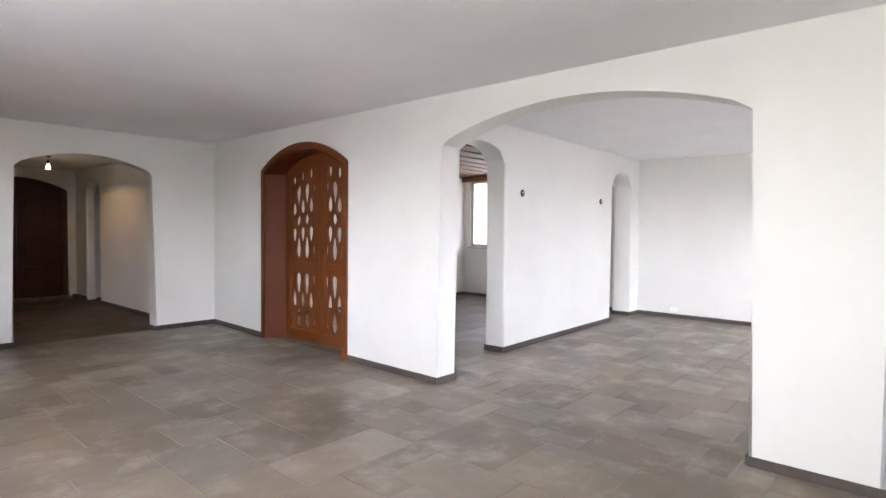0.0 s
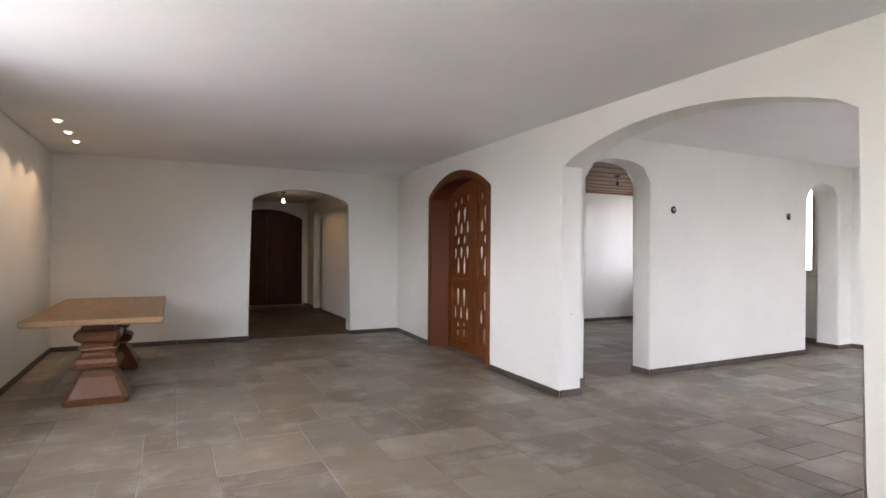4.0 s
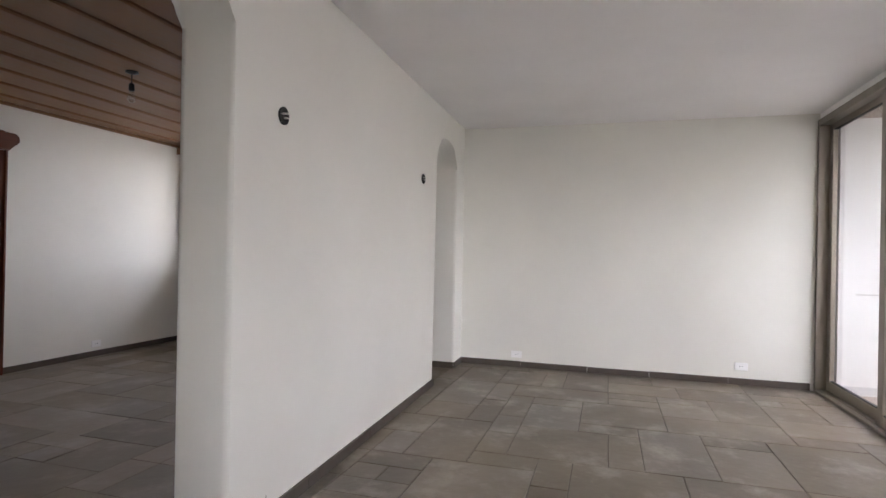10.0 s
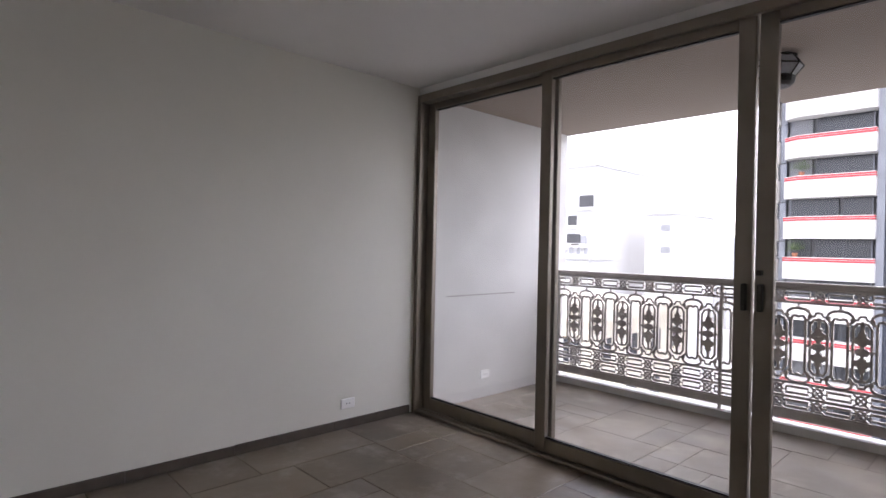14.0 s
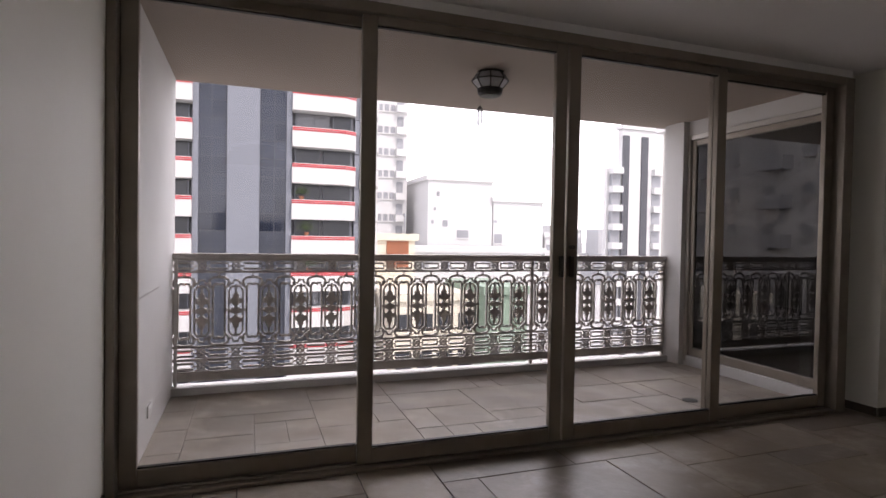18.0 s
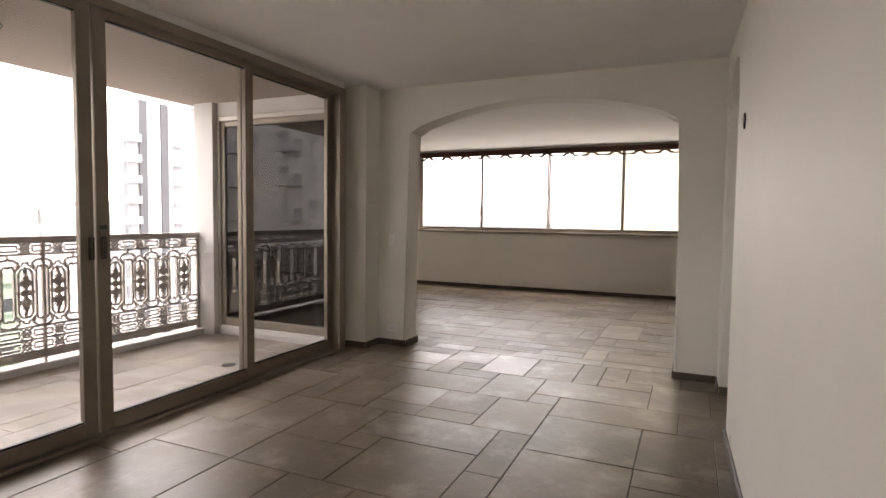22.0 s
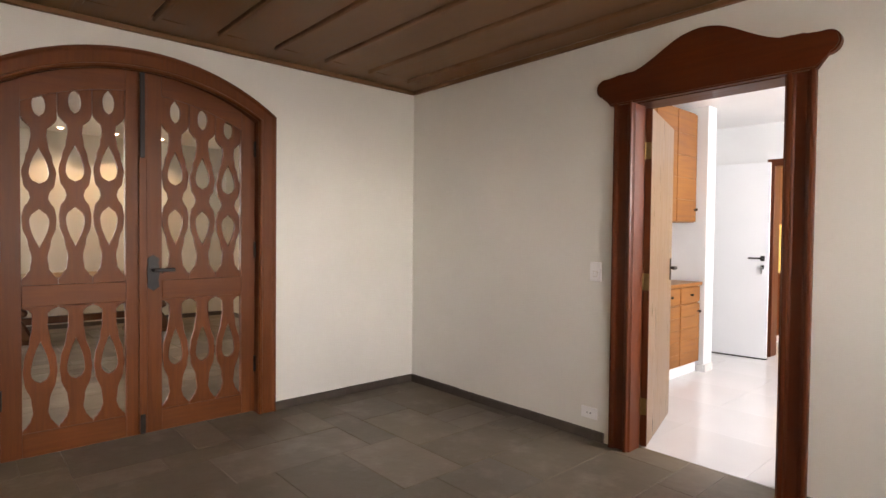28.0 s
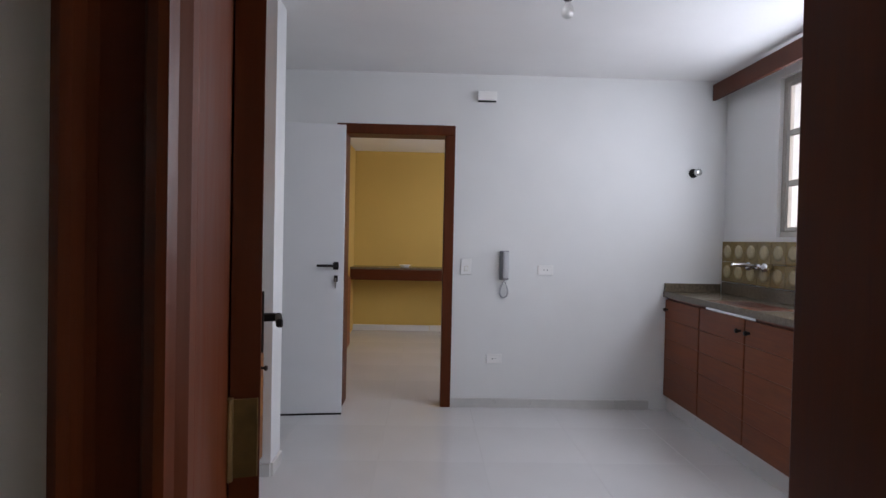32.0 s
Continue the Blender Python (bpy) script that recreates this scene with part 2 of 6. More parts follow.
SKIRT = plain("dark_slate_skirting", (0.088, 0.07, 0.054), 0.5, 0, 0.3, 14, 0.15)
DOORWOOD = wood("carved_door_timber", (0.082, 0.021, 0.0046), (0.208, 0.06, 0.0112), 0.42)
DOORWOOD_Y = wood("carved_door_timber_level", (0.082, 0.021, 0.0046), (0.208, 0.06, 0.0112), 0.42, 1)
CASEWOOD = wood("mahogany_casing_timber", (0.06, 0.0125, 0.0035), (0.145, 0.032, 0.0065), 0.38)
CASEWOOD_X = wood("mahogany_casing_timber_level", (0.06, 0.0125, 0.0035), (0.145, 0.032, 0.0065), 0.38, 0)
LINING = wood("reveal_lining_timber", (0.062, 0.0145, 0.0035), (0.15, 0.037, 0.0075), 0.6)
DARKWOOD = wood("dark_stained_timber", (0.038, 0.012, 0.007), (0.1, 0.031, 0.015), 0.35)
CEILWOOD = wood("ceiling_board_timber", (0.14, 0.068, 0.03), (0.3, 0.16, 0.08), 0.45, 0)
TABLEWOOD = wood("table_timber", (0.15, 0.085, 0.036), (0.31, 0.19, 0.088), 0.34, 1)
TABLELEG = wood("table_pedestal_timber", (0.085, 0.034, 0.014), (0.2, 0.09, 0.038), 0.35, 2)
CABWOOD = wood("honey_cabinet_timber", (0.13, 0.036, 0.008), (0.44, 0.185, 0.05), 0.35, 1, 0.7)
SINKWOOD = wood("red_cabinet_timber", (0.11, 0.026, 0.01), (0.32, 0.095, 0.03), 0.35, 1)
LAMINATE = wood("tan_door_laminate", (0.15, 0.085, 0.045), (0.235, 0.14, 0.077), 0.3, 2, 0.6)
WHITEDOOR = plain("white_door_paint", (0.78, 0.79, 0.8), 0.3, 0, 0.03, 2)
KFLOOR = plain("white_polished_porcelain", (0.70, 0.69, 0.685), 0.12, 0, 0.08, 1.1)
KJOINT = plain("porcelain_joint", (0.68, 0.67, 0.66), 0.25)
ALU = plain("bronze_aluminium", (0.3, 0.26, 0.215), 0.4, 0.5, 0.18, 5)
ALU_PALE = plain("pale_aluminium", (0.48, 0.45, 0.41), 0.4, 0.8, 0.1, 5)
IRON = plain("grey_painted_iron", (0.54, 0.5, 0.46), 0.5, 0.15, 0.25, 12)
BLACK = plain("black_iron", (0.02, 0.018, 0.017), 0.45, 0.5, 0.3, 20)
HANDLE = plain("dark_bronze_handle", (0.09, 0.08, 0.07), 0.4, 0.5, 0.2, 20)
BRASS = plain("aged_brass", (0.26, 0.165, 0.065), 0.42, 0.9, 0.3, 30)
CHROME = plain("chrome", (0.72, 0.72, 0.73), 0.12, 1.0, 0.05, 20)
PLASTIC = plain("white_plastic", (0.88, 0.875, 0.86), 0.3, 0, 0.03, 9)
IVORY = plain("ivory_plastic", (0.72, 0.69, 0.62), 0.35, 0, 0.03, 9)
HOLE = plain("dark_box_inside", (0.02, 0.018, 0.016), 0.8)
GRANITE = plain("brown_granite", (0.2, 0.155, 0.105), 0.22, 0, 0.5, 70)
TILE_OLIVE = plain("olive_wall_tile", (0.27, 0.19, 0.06), 0.2, 0, 0.25, 40)
TILE_SPOT = plain("pale_tile_flower", (0.56, 0.46, 0.25), 0.25, 0, 0.2, 40)
GLASS = pane_glass("clear_glass", (0.96, 0.965, 0.96))
DARKGLASS = pane_glass("smoked_glass", (0.12, 0.12, 0.135), 0.06)
BULBGLASS = pane_glass("bulb_glass", (0.9, 0.9, 0.89), 0.16)
LIT = glowing("lit_bulb", (1.0, 0.78, 0.48), 0.7)
WHITECON = plain("white_concrete", (0.7, 0.69, 0.67), 0.8, 0, 0.12, 3, 0.1)
LEAF = plain("green_leaves", (0.07, 0.12, 0.03), 0.6, 0, 0.4, 9)


# ---------------------------------------------------------------- building blocks
def quad_box(bm, x0, y0, z0, x1, y1, z1):
    vs = [bm.verts.new(p) for p in ((x0, y0, z0), (x1, y0, z0), (x1, y1, z0), (x0, y1, z0), (x0, y0, z1), (x1, y0, z1), (x1, y1, z1), (x0, y1, z1))]
    for f in ((3, 2, 1, 0), (4, 5, 6, 7), (0, 1, 5, 4), (1, 2, 6, 5), (2, 3, 7, 6), (3, 0, 4, 7)):
        bm.faces.new([vs[i] for i in f])
    return vs


def box_bm(x0, y0, z0, x1, y1, z1, soft=0.0, segs=2):
    bm = bmesh.new()
    quad_box(bm, x0, y0, z0, x1, y1, z1)
    if soft:
        bmesh.ops.bevel(bm, geom=bm.edges[:], offset=soft, segments=segs, profile=0.5, affect="EDGES")
    return bm


def part(name, bm, material, parent=None, label="", smooth=False):
    me = bpy.data.meshes.new(name)
    bmesh.ops.recalc_face_normals(bm, faces=bm.faces[:])
    bm.to_mesh(me)
    bm.free()
    me.materials.append(material)
    if smooth:
        me.polygons.foreach_set("use_smooth", [True] * len(me.polygons))
    ob = new(name, me)
    if parent is not None:
        ob.parent = parent
    if label:
        ob["label"] = label
    return ob


def thing(name, label, category, group="", kind="", at=(0, 0, 0)):
    ob = new(name)
    ob.empty_display_size = 0.1
    ob.location = at
    return tagged(ob, label, category, group, kind)


def structure(ob, label, category):
    return tagged(ob, label, category, "", "structure")


def prism(bm, pts, to3, d0, d1):
    """A flat outline (u, v) given depth; to3(u, v, d) gives the place."""
    a = [bm.verts.new(to3(u, v, d0)) for u, v in pts]
    b = [bm.verts.new(to3(u, v, d1)) for u, v in pts]
    bm.faces.new(a)
    bm.faces.new(b[::-1])
    n = len(pts)
    for i in range(n):
        j = (i + 1) % n
        bm.faces.new((a[j], a[i], b[i], b[j]))
    return a, b


def across(axis):
    """Axis the outline is thick along: 'x' (runs along y), 'y' (runs along x) or 'z'."""
    if axis == "x":
        return lambda u, v, d: (d, u, v)
    if axis == "y":
        return lambda u, v, d: (u, d, v)
    return lambda u, v, d: (u, v, d)


def lathe(prof, seg=20, at=(0, 0, 0)):
    """A turned body from (radius, z) pairs."""
    bm = bmesh.new()
    rings = [[bm.verts.new((at[0] + r * math.cos(2 * math.pi * k / seg), at[1] + r * math.sin(2 * math.pi * k / seg), at[2] + z)) for k in range(seg)] for r, z in prof]
    for a, b in zip(rings, rings[1:]):
        for k in range(seg):
            bm.faces.new((a[k], a[(k + 1) % seg], b[(k + 1) % seg], b[k]))
    bm.faces.new(rings[0][::-1])
    bm.faces.new(rings[-1])
    return bm


def arch_line(b0, b1, spring, top, oval=False, n=18):
    """Points of an arch's underside from b0 to b1."""
    half, rise, mid = (b1 - b0) / 2, top - spring, (b0 + b1) / 2
    out = []
    for i in range(n + 1):
        if oval:
            a = math.pi * (1 - i / n)
            out.append((mid + half * math.cos(a), spring + rise * math.sin(a) ** 0.85))
        else:
            r = (half * half + rise * rise) / (2 * rise)
            a = math.asin(half / r) * (2 * i / n - 1)
            out.append((mid + r * math.sin(a), top - r + r * math.cos(a)))
    return out


def wall(name, axis, p0, p1, a0, a1, z1, arches=(), material=None, soft=0.026, label="white painted plaster wall"):
    """A wall p0..p1 thick from a0 to a1. arches: (b0, b1, spring, top, oval) openings down to the floor; top None: square head."""
    z0 = -0.05
    pts = [(a0, z0)]
    for b0, b1, spring, top, oval in sorted(arches):
        pts.append((b0, z0))
        pts += [(b0, spring), (b1, spring)] if top is None else arch_line(b0, b1, spring, top, oval)
        pts.append((b1, z0))
    pts += [(a1, z0), (a1, z1), (a0, z1)]
    bm = bmesh.new()
    prism(bm, pts, across(axis), p0, p1)
    if arches and soft:
        run, deep = (1, 0) if axis == "x" else (0, 1)
        edges = []
        for e in bm.edges:
            v, w = e.verts[0].co, e.verts[1].co
            mid = (v + w) / 2
            if abs(v[deep] - w[deep]) > 1e-6 or mid.z > z1 - 1e-4 or abs(mid.z - z0) < 1e-4:
                continue
            if a0 + 1e-4 < mid[run] < a1 - 1e-4:
                edges.append(e)
        bmesh.ops.bevel(bm, geom=edges, offset=soft, segments=4, profile=0.5, affect="EDGES")
    ob = structure(part(name, bm, material or WALL, smooth=bool(arches and soft)), label, "wall")
    if arches and soft:
        ob.data.set_sharp_from_angle(angle=radians(40))
        ob.modifiers.new("even_normals", "WEIGHTED_NORMAL").keep_sharp = True
    return ob


def pierced_wall(name, axis, p0, p1, a0, a1, z1, holes, material=None, label="white painted plaster wall with a window opening"):
    """A wall with square holes (b0, b1, c0, c1) above the floor, side by side."""
    bm = bmesh.new()
    to3 = across(axis)
    last = a0

    def block(u0, v0, u1, v1):
        if u1 - u0 > 1e-4 and v1 - v0 > 1e-4:
            prism(bm, [(u0, v0), (u1, v0), (u1, v1), (u0, v1)], to3, p0, p1)

    for b0, b1, c0, c1 in sorted(holes):
        block(last, -0.05, b0, z1)
        block(b0, -0.05, b1, c0)
        block(b0, c1, b1, z1)
        last = b1
    block(last, -0.05, a1, z1)
    return structure(part(name, bm, material or WALL), label, "wall")


def slab(name, x0, y0, z0, x1, y1, z1, material, label, category):
    return structure(part(name, box_bm(x0, y0, z0, x1, y1, z1), material), label, category)


def skirting(name, runs, material=None, high=0.061, thick=0.013):
    """Skirting slabs along runs (x0, y0, x1, y1, nx, ny), proud of the wall along the normal."""
    root = thing(name, "dark slate skirting slabs along the foot of the walls", "baseboard", kind="structure")
    rnd = random.Random(len(runs) * 7 + len(name))
    for x0, y0, x1, y1, nx, ny in runs:
        length = math.hypot(x1 - x0, y1 - y0)
        s = 0.0
        ux, uy = (x1 - x0) / length, (y1 - y0) / length
        while s < length - 1e-3:
            e = min(length, s + rnd.uniform(0.42, 0.72))
            if length - e < 0.2:
                e = length
            bm = bmesh.new()
            h = high + rnd.uniform(-0.003, 0.003)
            pts = [(0, 0.0), (thick, 0.0), (thick, h - 0.004), (thick - 0.005, h), (0, h)]
            g = 0.0015
            prism(bm, pts, lambda u, v, d: (x0 + ux * d + nx * u, y0 + uy * d + ny * u, v), s + g, e - g)
            part("skirting_slab", bm, material or SKIRT, root)
            s = e
    return root

# ---------------------------------------------------------------- plan (metres; x into the sitting room, y towards the hall)
ZC = 2.55          # living and sitting room ceiling
ZD = 2.49          # dining room ceiling
WEST = -4.58       # living room window wall
SOUTH = -5.30
NORTH = 4.43       # living room wall with the hall arch
CORNER = 0.145     # where that wall meets the arch wall
W1B = 0.25         # sitting room side of the arch wall
W1C = 0.35        # dining room side of that wall
YB, YC = 0.318, 0.575   # wall between sitting and dining room
EAST = 5.48
YS = -2.95         # sliding door plane
YK = 4.19          # dining room wall with the kitchen door
YR = -4.785         # balcony railing
YE = 7.75          # kitchen end wall
KX = 4.91          # kitchen window wall
ZK = 2.50

# ---------------------------------------------------------------- walls and ceilings
BIG = (-2.472, 0.0, 2.118, 2.353, False)
CARVED = (1.335, 2.865, 2.085, 2.315, False)
# the living room face of this wall runs slightly askew beyond the big arch
def skew_l(y):
    return max(0.0, y) * 0.024


def door_splay(x, y):
    """How far the jambs of the carved door open towards the living room."""
    return 0.14 * max(0.0, 1 - x / 0.26) * min(1.0, max(0.0, (y - 1.395) / 1.415))


big_wall = wall("wall_arch", "x", 0, W1B, -2.785, 0.42, ZC, [BIG])
for v in big_wall.data.vertices:
    v.co.x += skew_l(v.co.y) * (1 - v.co.x / W1B)
bmw = bmesh.new()
CUT = arch_line(CARVED[0], CARVED[1], CARVED[2], CARVED[3])
prism(bmw, [(0.42, -0.05), (CARVED[0], -0.05), *CUT, (CARVED[1], -0.05), (3.1, -0.05), (3.1, ZC), (0.42, ZC)], across("x"), 0, W1C)
for v in bmw.verts:
    if 1.0 < v.co.y < 3.0:
        v.co.y += door_splay(v.co.x, v.co.y)
    v.co.x += skew_l(v.co.y) * (1 - v.co.x / W1C)
structure(part("wall_carved_door", bmw, WALL), "white painted plaster wall round an arched doorway", "wall")
bmw = bmesh.new()
prism(bmw, [(skew_l(3.1), 3.1), (W1C, 3.1), (W1C, NORTH + 0.2), (CORNER, NORTH + 0.2), (CORNER, NORTH)], across("z"), -0.05, ZC)
structure(part("wall_corner", bmw, WALL), "white painted plaster wall ending at the room corner", "wall")
wall("wall_hall_arch", "y", NORTH, NORTH + 0.2, WEST - 0.2, CORNER, ZC, [(-2.175, -0.67, 2.06, 2.245, False)])
pierced_wall("wall_west", "x", WEST - 0.22, WEST, SOUTH, NORTH, ZC, [(-4.76, 0.33, 1.06, 2.53)])
wall("wall_south", "y", SOUTH - 0.2, SOUTH, WEST - 0.22, 0.14, ZC)
wall("wall_pier", "x", 0, 0.50, -3.09, -2.785, ZC)
slab("wall_pier_return", 0.50, -3.09, -0.05, 0.62, -3.03, ZC, WALL, "white painted return of the pier beside the sliding doors", "wall")
bmw = bmesh.new()
for u0, v0, u1, v1, deep in ((-4.56, 2.33, -3.09, ZC, 0.63), (-4.80, -0.05, -4.56, ZC, 0.63), (SOUTH, -0.05, -4.80, ZC, 0.14), (-4.56, -0.05, -3.09, 0.04, 0.63)):
    prism(bmw, [(u0, v0), (u1, v0), (u1, v1), (u0, v1)], across("x"), 0, deep)
structure(part("wall_balcony_end", bmw, WHITECON), "white wall round a glass door to the balcony", "wall")
# this wall runs slightly askew and grows thicker towards the far arch
def skew_b(x):
    return max(0.0, x - 1.462) * 0.0267


def skew_c(x):
    return max(0.0, x - 1.462) * 0.039


arch_wall = wall("wall_small_arches", "y", YB, YC, W1B, EAST, ZC, [(0.56, 1.462, 2.09, 2.315, True), (4.38, 5.16, 2.06, 2.29, True)])
for v in arch_wall.data.vertices:
    k = (v.co.y - YB) / (YC - YB)
    if 4.2 < v.co.x < 4.45:
        v.co.x -= 0.022 * k
    v.co.y += skew_b(v.co.x) * (1 - k) + skew_c(v.co.x) * k
A2B, A2C = YB + skew_b(4.38), YC + skew_c(4.36)
A3B, A3C = YB + skew_b(5.16), YC + skew_c(5.16)
EB, EC = YB + skew_b(EAST), YC + skew_c(EAST)
wall("wall_sitting_east", "x", EAST, EAST + 0.2, YS - 0.14, YC, ZC)
pierced_wall("wall_dining_east", "x", EAST, EAST + 0.2, YC, YK + 0.18, ZC, [(0.93, 4.02, 1.02, 2.40)])
wall("wall_kitchen_door", "y", YK, YK + 0.18, W1C, EAST, ZC, [(2.365, 3.215, 2.08, None, False)], soft=0)
# Slab depth is set by how much daylight it holds off the dining room
slab("trim_upper_balcony", EAST + 0.2, -1.0, 2.52, EAST + 1.15, YK + 0.6, 2.68, WHITECON, "concrete balcony slab of the storey above, outside the dining window", "slab")
# Unseen wall, added to keep side sky light off the far arch's jamb
slab("wall_outer_wing", EAST + 0.2, YK + 0.18, -4.0, EAST + 3.2, YK + 0.38, 6.0, WHITECON, "unseen white wall added to shade the dining window from one side", "wall")
slab("ceiling_living", WEST - 0.22, SOUTH - 0.2, ZC, W1B, NORTH + 0.2, ZC + 0.15, CEIL, "white painted plaster ceiling", "ceiling")
slab("ceiling_sitting", W1B, YS - 0.14, ZC, EAST + 0.2, YC, ZC + 0.15, CEIL, "white painted plaster ceiling", "ceiling")
# balcony shell
slab("wall_balcony_side", 5.415, YR - 0.12, -0.4, 5.62, YS - 0.14, 2.62, WHITECON, "white weathered balcony side wall", "wall")
scuff = plain("dark_scuff", (0.3, 0.28, 0.25), 0.8, 0, 0.35, 5)
part("scuff_mark", box_bm(1.742, YB + 0.0055, 0.09, 1.7455, YB + 0.0085, 0.118, 0.0005, 1), scuff, bpy.data.objects["wall_small_arches"])
part("scuff_mark", box_bm(0.12, -0.0008, 0.753, 0.139, 0.001, 0.757, 0.0003, 1), scuff, bpy.data.objects["wall_arch"])
part("scuff_mark", box_bm(5.4138, -4.1, 0.893, 5.4165, -3.22, 0.905), plain("grey_scuff", (0.5, 0.475, 0.45), 0.8, 0, 0.35, 5), bpy.data.objects["wall_balcony_side"])
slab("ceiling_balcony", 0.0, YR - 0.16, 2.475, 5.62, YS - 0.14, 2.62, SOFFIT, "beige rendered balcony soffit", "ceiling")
slab("beam_slider_head", 0.63, YS - 0.14, 2.49, EAST, YS + 0.0, ZC, CEIL, "white head above the sliding doors", "trim")
slab("balcony_kerb", 0.63, YR - 0.08, -0.3, 5.415, YR + 0.07, 0.055, WHITECON, "white painted kerb under the railing", "kerb")
slab("balcony_column", 0.63, YR - 0.04, -0.3, 0.70, -4.56, 2.475, WHITECON, "white rendered balcony column", "column")

# hall
HE = 9.13
HX0, HX1 = -2.24, -0.30
wall("wall_hall_west", "x", HX0 - 0.15, HX0, NORTH + 0.2, HE, 2.5)
wall("wall_hall_east", "x", HX1, HX1 + 0.15, NORTH + 0.2, HE, 2.5, [(7.75, 8.5, 1.98, 2.18, True)])
wall("wall_hall_end", "y", HE, HE + 0.2, HX0 - 0.15, HX1 + 0.15, 2.5, [(-2.01, -0.44, 2.05, 2.24, False)])
slab("wall_hall_recess", HX1 + 0.75, 7.5, -0.05, HX1 + 0.85, 8.8, 2.5, WALL, "white wall at the back of a side passage", "wall")
slab("wall_hall_recess_north", HX1 + 0.15, 8.72, -0.05, HX1 + 0.75, 8.8, 2.5, WALL, "white side wall of a passage", "wall")
slab("wall_hall_recess_south", HX1 + 0.15, 7.5, -0.05, HX1 + 0.75, 7.58, 2.5, WALL, "white side wall of a passage", "wall")
slab("ceiling_hall", HX0 - 0.15, NORTH + 0.2, 2.42, HX1 + 0.85, HE + 0.2, 2.58, CEIL, "white painted hall ceiling", "ceiling")
slab("wall_hall_outside", HX0 - 0.3, HE + 0.2, -0.05, HX1 + 0.4, HE + 0.3, 2.58, DARKWOOD, "dark wall closing the entrance behind the doors", "wall")

# kitchen and the yellow room behind it
wall("wall_kitchen_end", "y", YE, YE + 0.15, 0.9, KX + 0.2, ZK, [(2.03, 2.79, 2.05, None, False)], KWALL, 0, "cool white kitchen wall")
pierced_wall("wall_kitchen_window", "x", KX, KX + 0.2, YK + 0.18, YE, ZK, [(4.75, 7.12, 1.32, 2.34)], KWALL, "cool white kitchen wall with a window opening")
pierced_wall("wall_kitchen_west", "x", 1.13, 1.28, YK + 0.18, YE, ZK, [(6.77, 7.49, 0.0, 2.05)], KWALL, "cool white kitchen wall with a doorway")
slab("wall_kitchen_passage", 0.0, 6.6, -0.05, 0.08, 7.9, ZK, KWALL, "white wall of the passage beside the kitchen", "wall")
slab("wall_kitchen_passage_side", 0.08, 6.6, -0.05, 1.13, 6.68, ZK, KWALL, "white wall of the passage beside the kitchen", "wall")
slab("wall_kitchen_passage_end", 0.08, 7.76, -0.05, 1.13, 7.9, ZK, KWALL, "white wall of the passage beside the kitchen", "wall")
slab("pier_kitchen", 1.28, 6.50, -0.05, 1.86, 6.68, ZK, KWALL, "white pier between cabinets and side door", "pier")
slab("ceiling_kitchen", 0.0, YK + 0.18, ZK, KX + 0.2, YE + 0.15, ZK + 0.1, CEIL, "white painted kitchen ceiling", "ceiling")
slab("wall_yellow_far", 0.6, 11.2, -0.05, 4.6, 11.35, 2.6, YELLOW, "yellow painted wall", "wall")
slab("wall_yellow_west", 1.50, YE + 0.15, -0.05, 1.65, 11.2, 2.6, YELLOW, "yellow painted wall", "wall")
pierced_wall("wall_yellow_east", "x", 4.4, 4.55, YE + 0.15, 11.2, 2.6, [(8.7, 10.1, 1.0, 2.1)], YELLOW, "yellow painted wall with a window opening")
slab("ceiling_yellow_room", 0.6, YE + 0.15, 2.45, 4.6, 11.35, 2.6, CEIL, "white painted ceiling", "ceiling")

# boarded ceiling of the dining room: lapped boards with a rounded batten at each joint
bmc = bmesh.new()
to_x = lambda u, v, d: (d, u, v)
BATTENS = [0.98 + 0.37 * i for i in range(9)]
EDGE = 0.24
edges_y = [YC] + BATTENS + [YK]
for y0, y1 in zip(edges_y, edges_y[1:]):
    # each board dips towards its batten, so that a shadow lies along one side
    prism(bmc, [(y0, ZD + 0.034), (y0, ZD + 0.012), (y0 + 0.05, ZD + 0.008), (y1 - 0.026, ZD - 0.003), (y1 - 0.018, ZD + 0.003), (y1 - 0.018, ZD + 0.034)], to_x, W1C + EDGE, EAST - EDGE)
for yb in BATTENS:
    prism(bmc, [(yb - 0.004, ZD + 0.02), (yb - 0.004, ZD - 0.006), (yb + 0.004, ZD - 0.016), (yb + 0.022, ZD - 0.017), (yb + 0.031, ZD - 0.006), (yb + 0.034, ZD + 0.016)], to_x, W1C + EDGE - 0.02, EAST - EDGE + 0.02)
for d0, d1 in ((W1C, W1C + EDGE), (EAST - EDGE, EAST)):
    for y0, y1 in zip(edges_y, edges_y[1:]):
        prism(bmc, [(y0 + 0.0006, ZD + 0.034), (y0 + 0.0006, ZD + 0.002), (y1 - 0.0006, ZD + 0.002), (y1 - 0.0006, ZD + 0.034)], to_x, d0, d1)
structure(part("ceiling_dining", bmc, CEILWOOD), "brown boarded timber ceiling with raised battens", "ceiling")
# Groove shade is put into the slab's colour: dark timber behind the board gaps
slab("ceiling_dining_slab", W1C, YC, ZD + 0.035, EAST, YK, ZC + 0.1, DARKWOOD, "slab above the boarded ceiling, darkened to deepen the groove shadows", "ceiling")
crown = thing("trim_dining_crown", "brown timber moulding round the boarded ceiling", "trim", kind="structure")
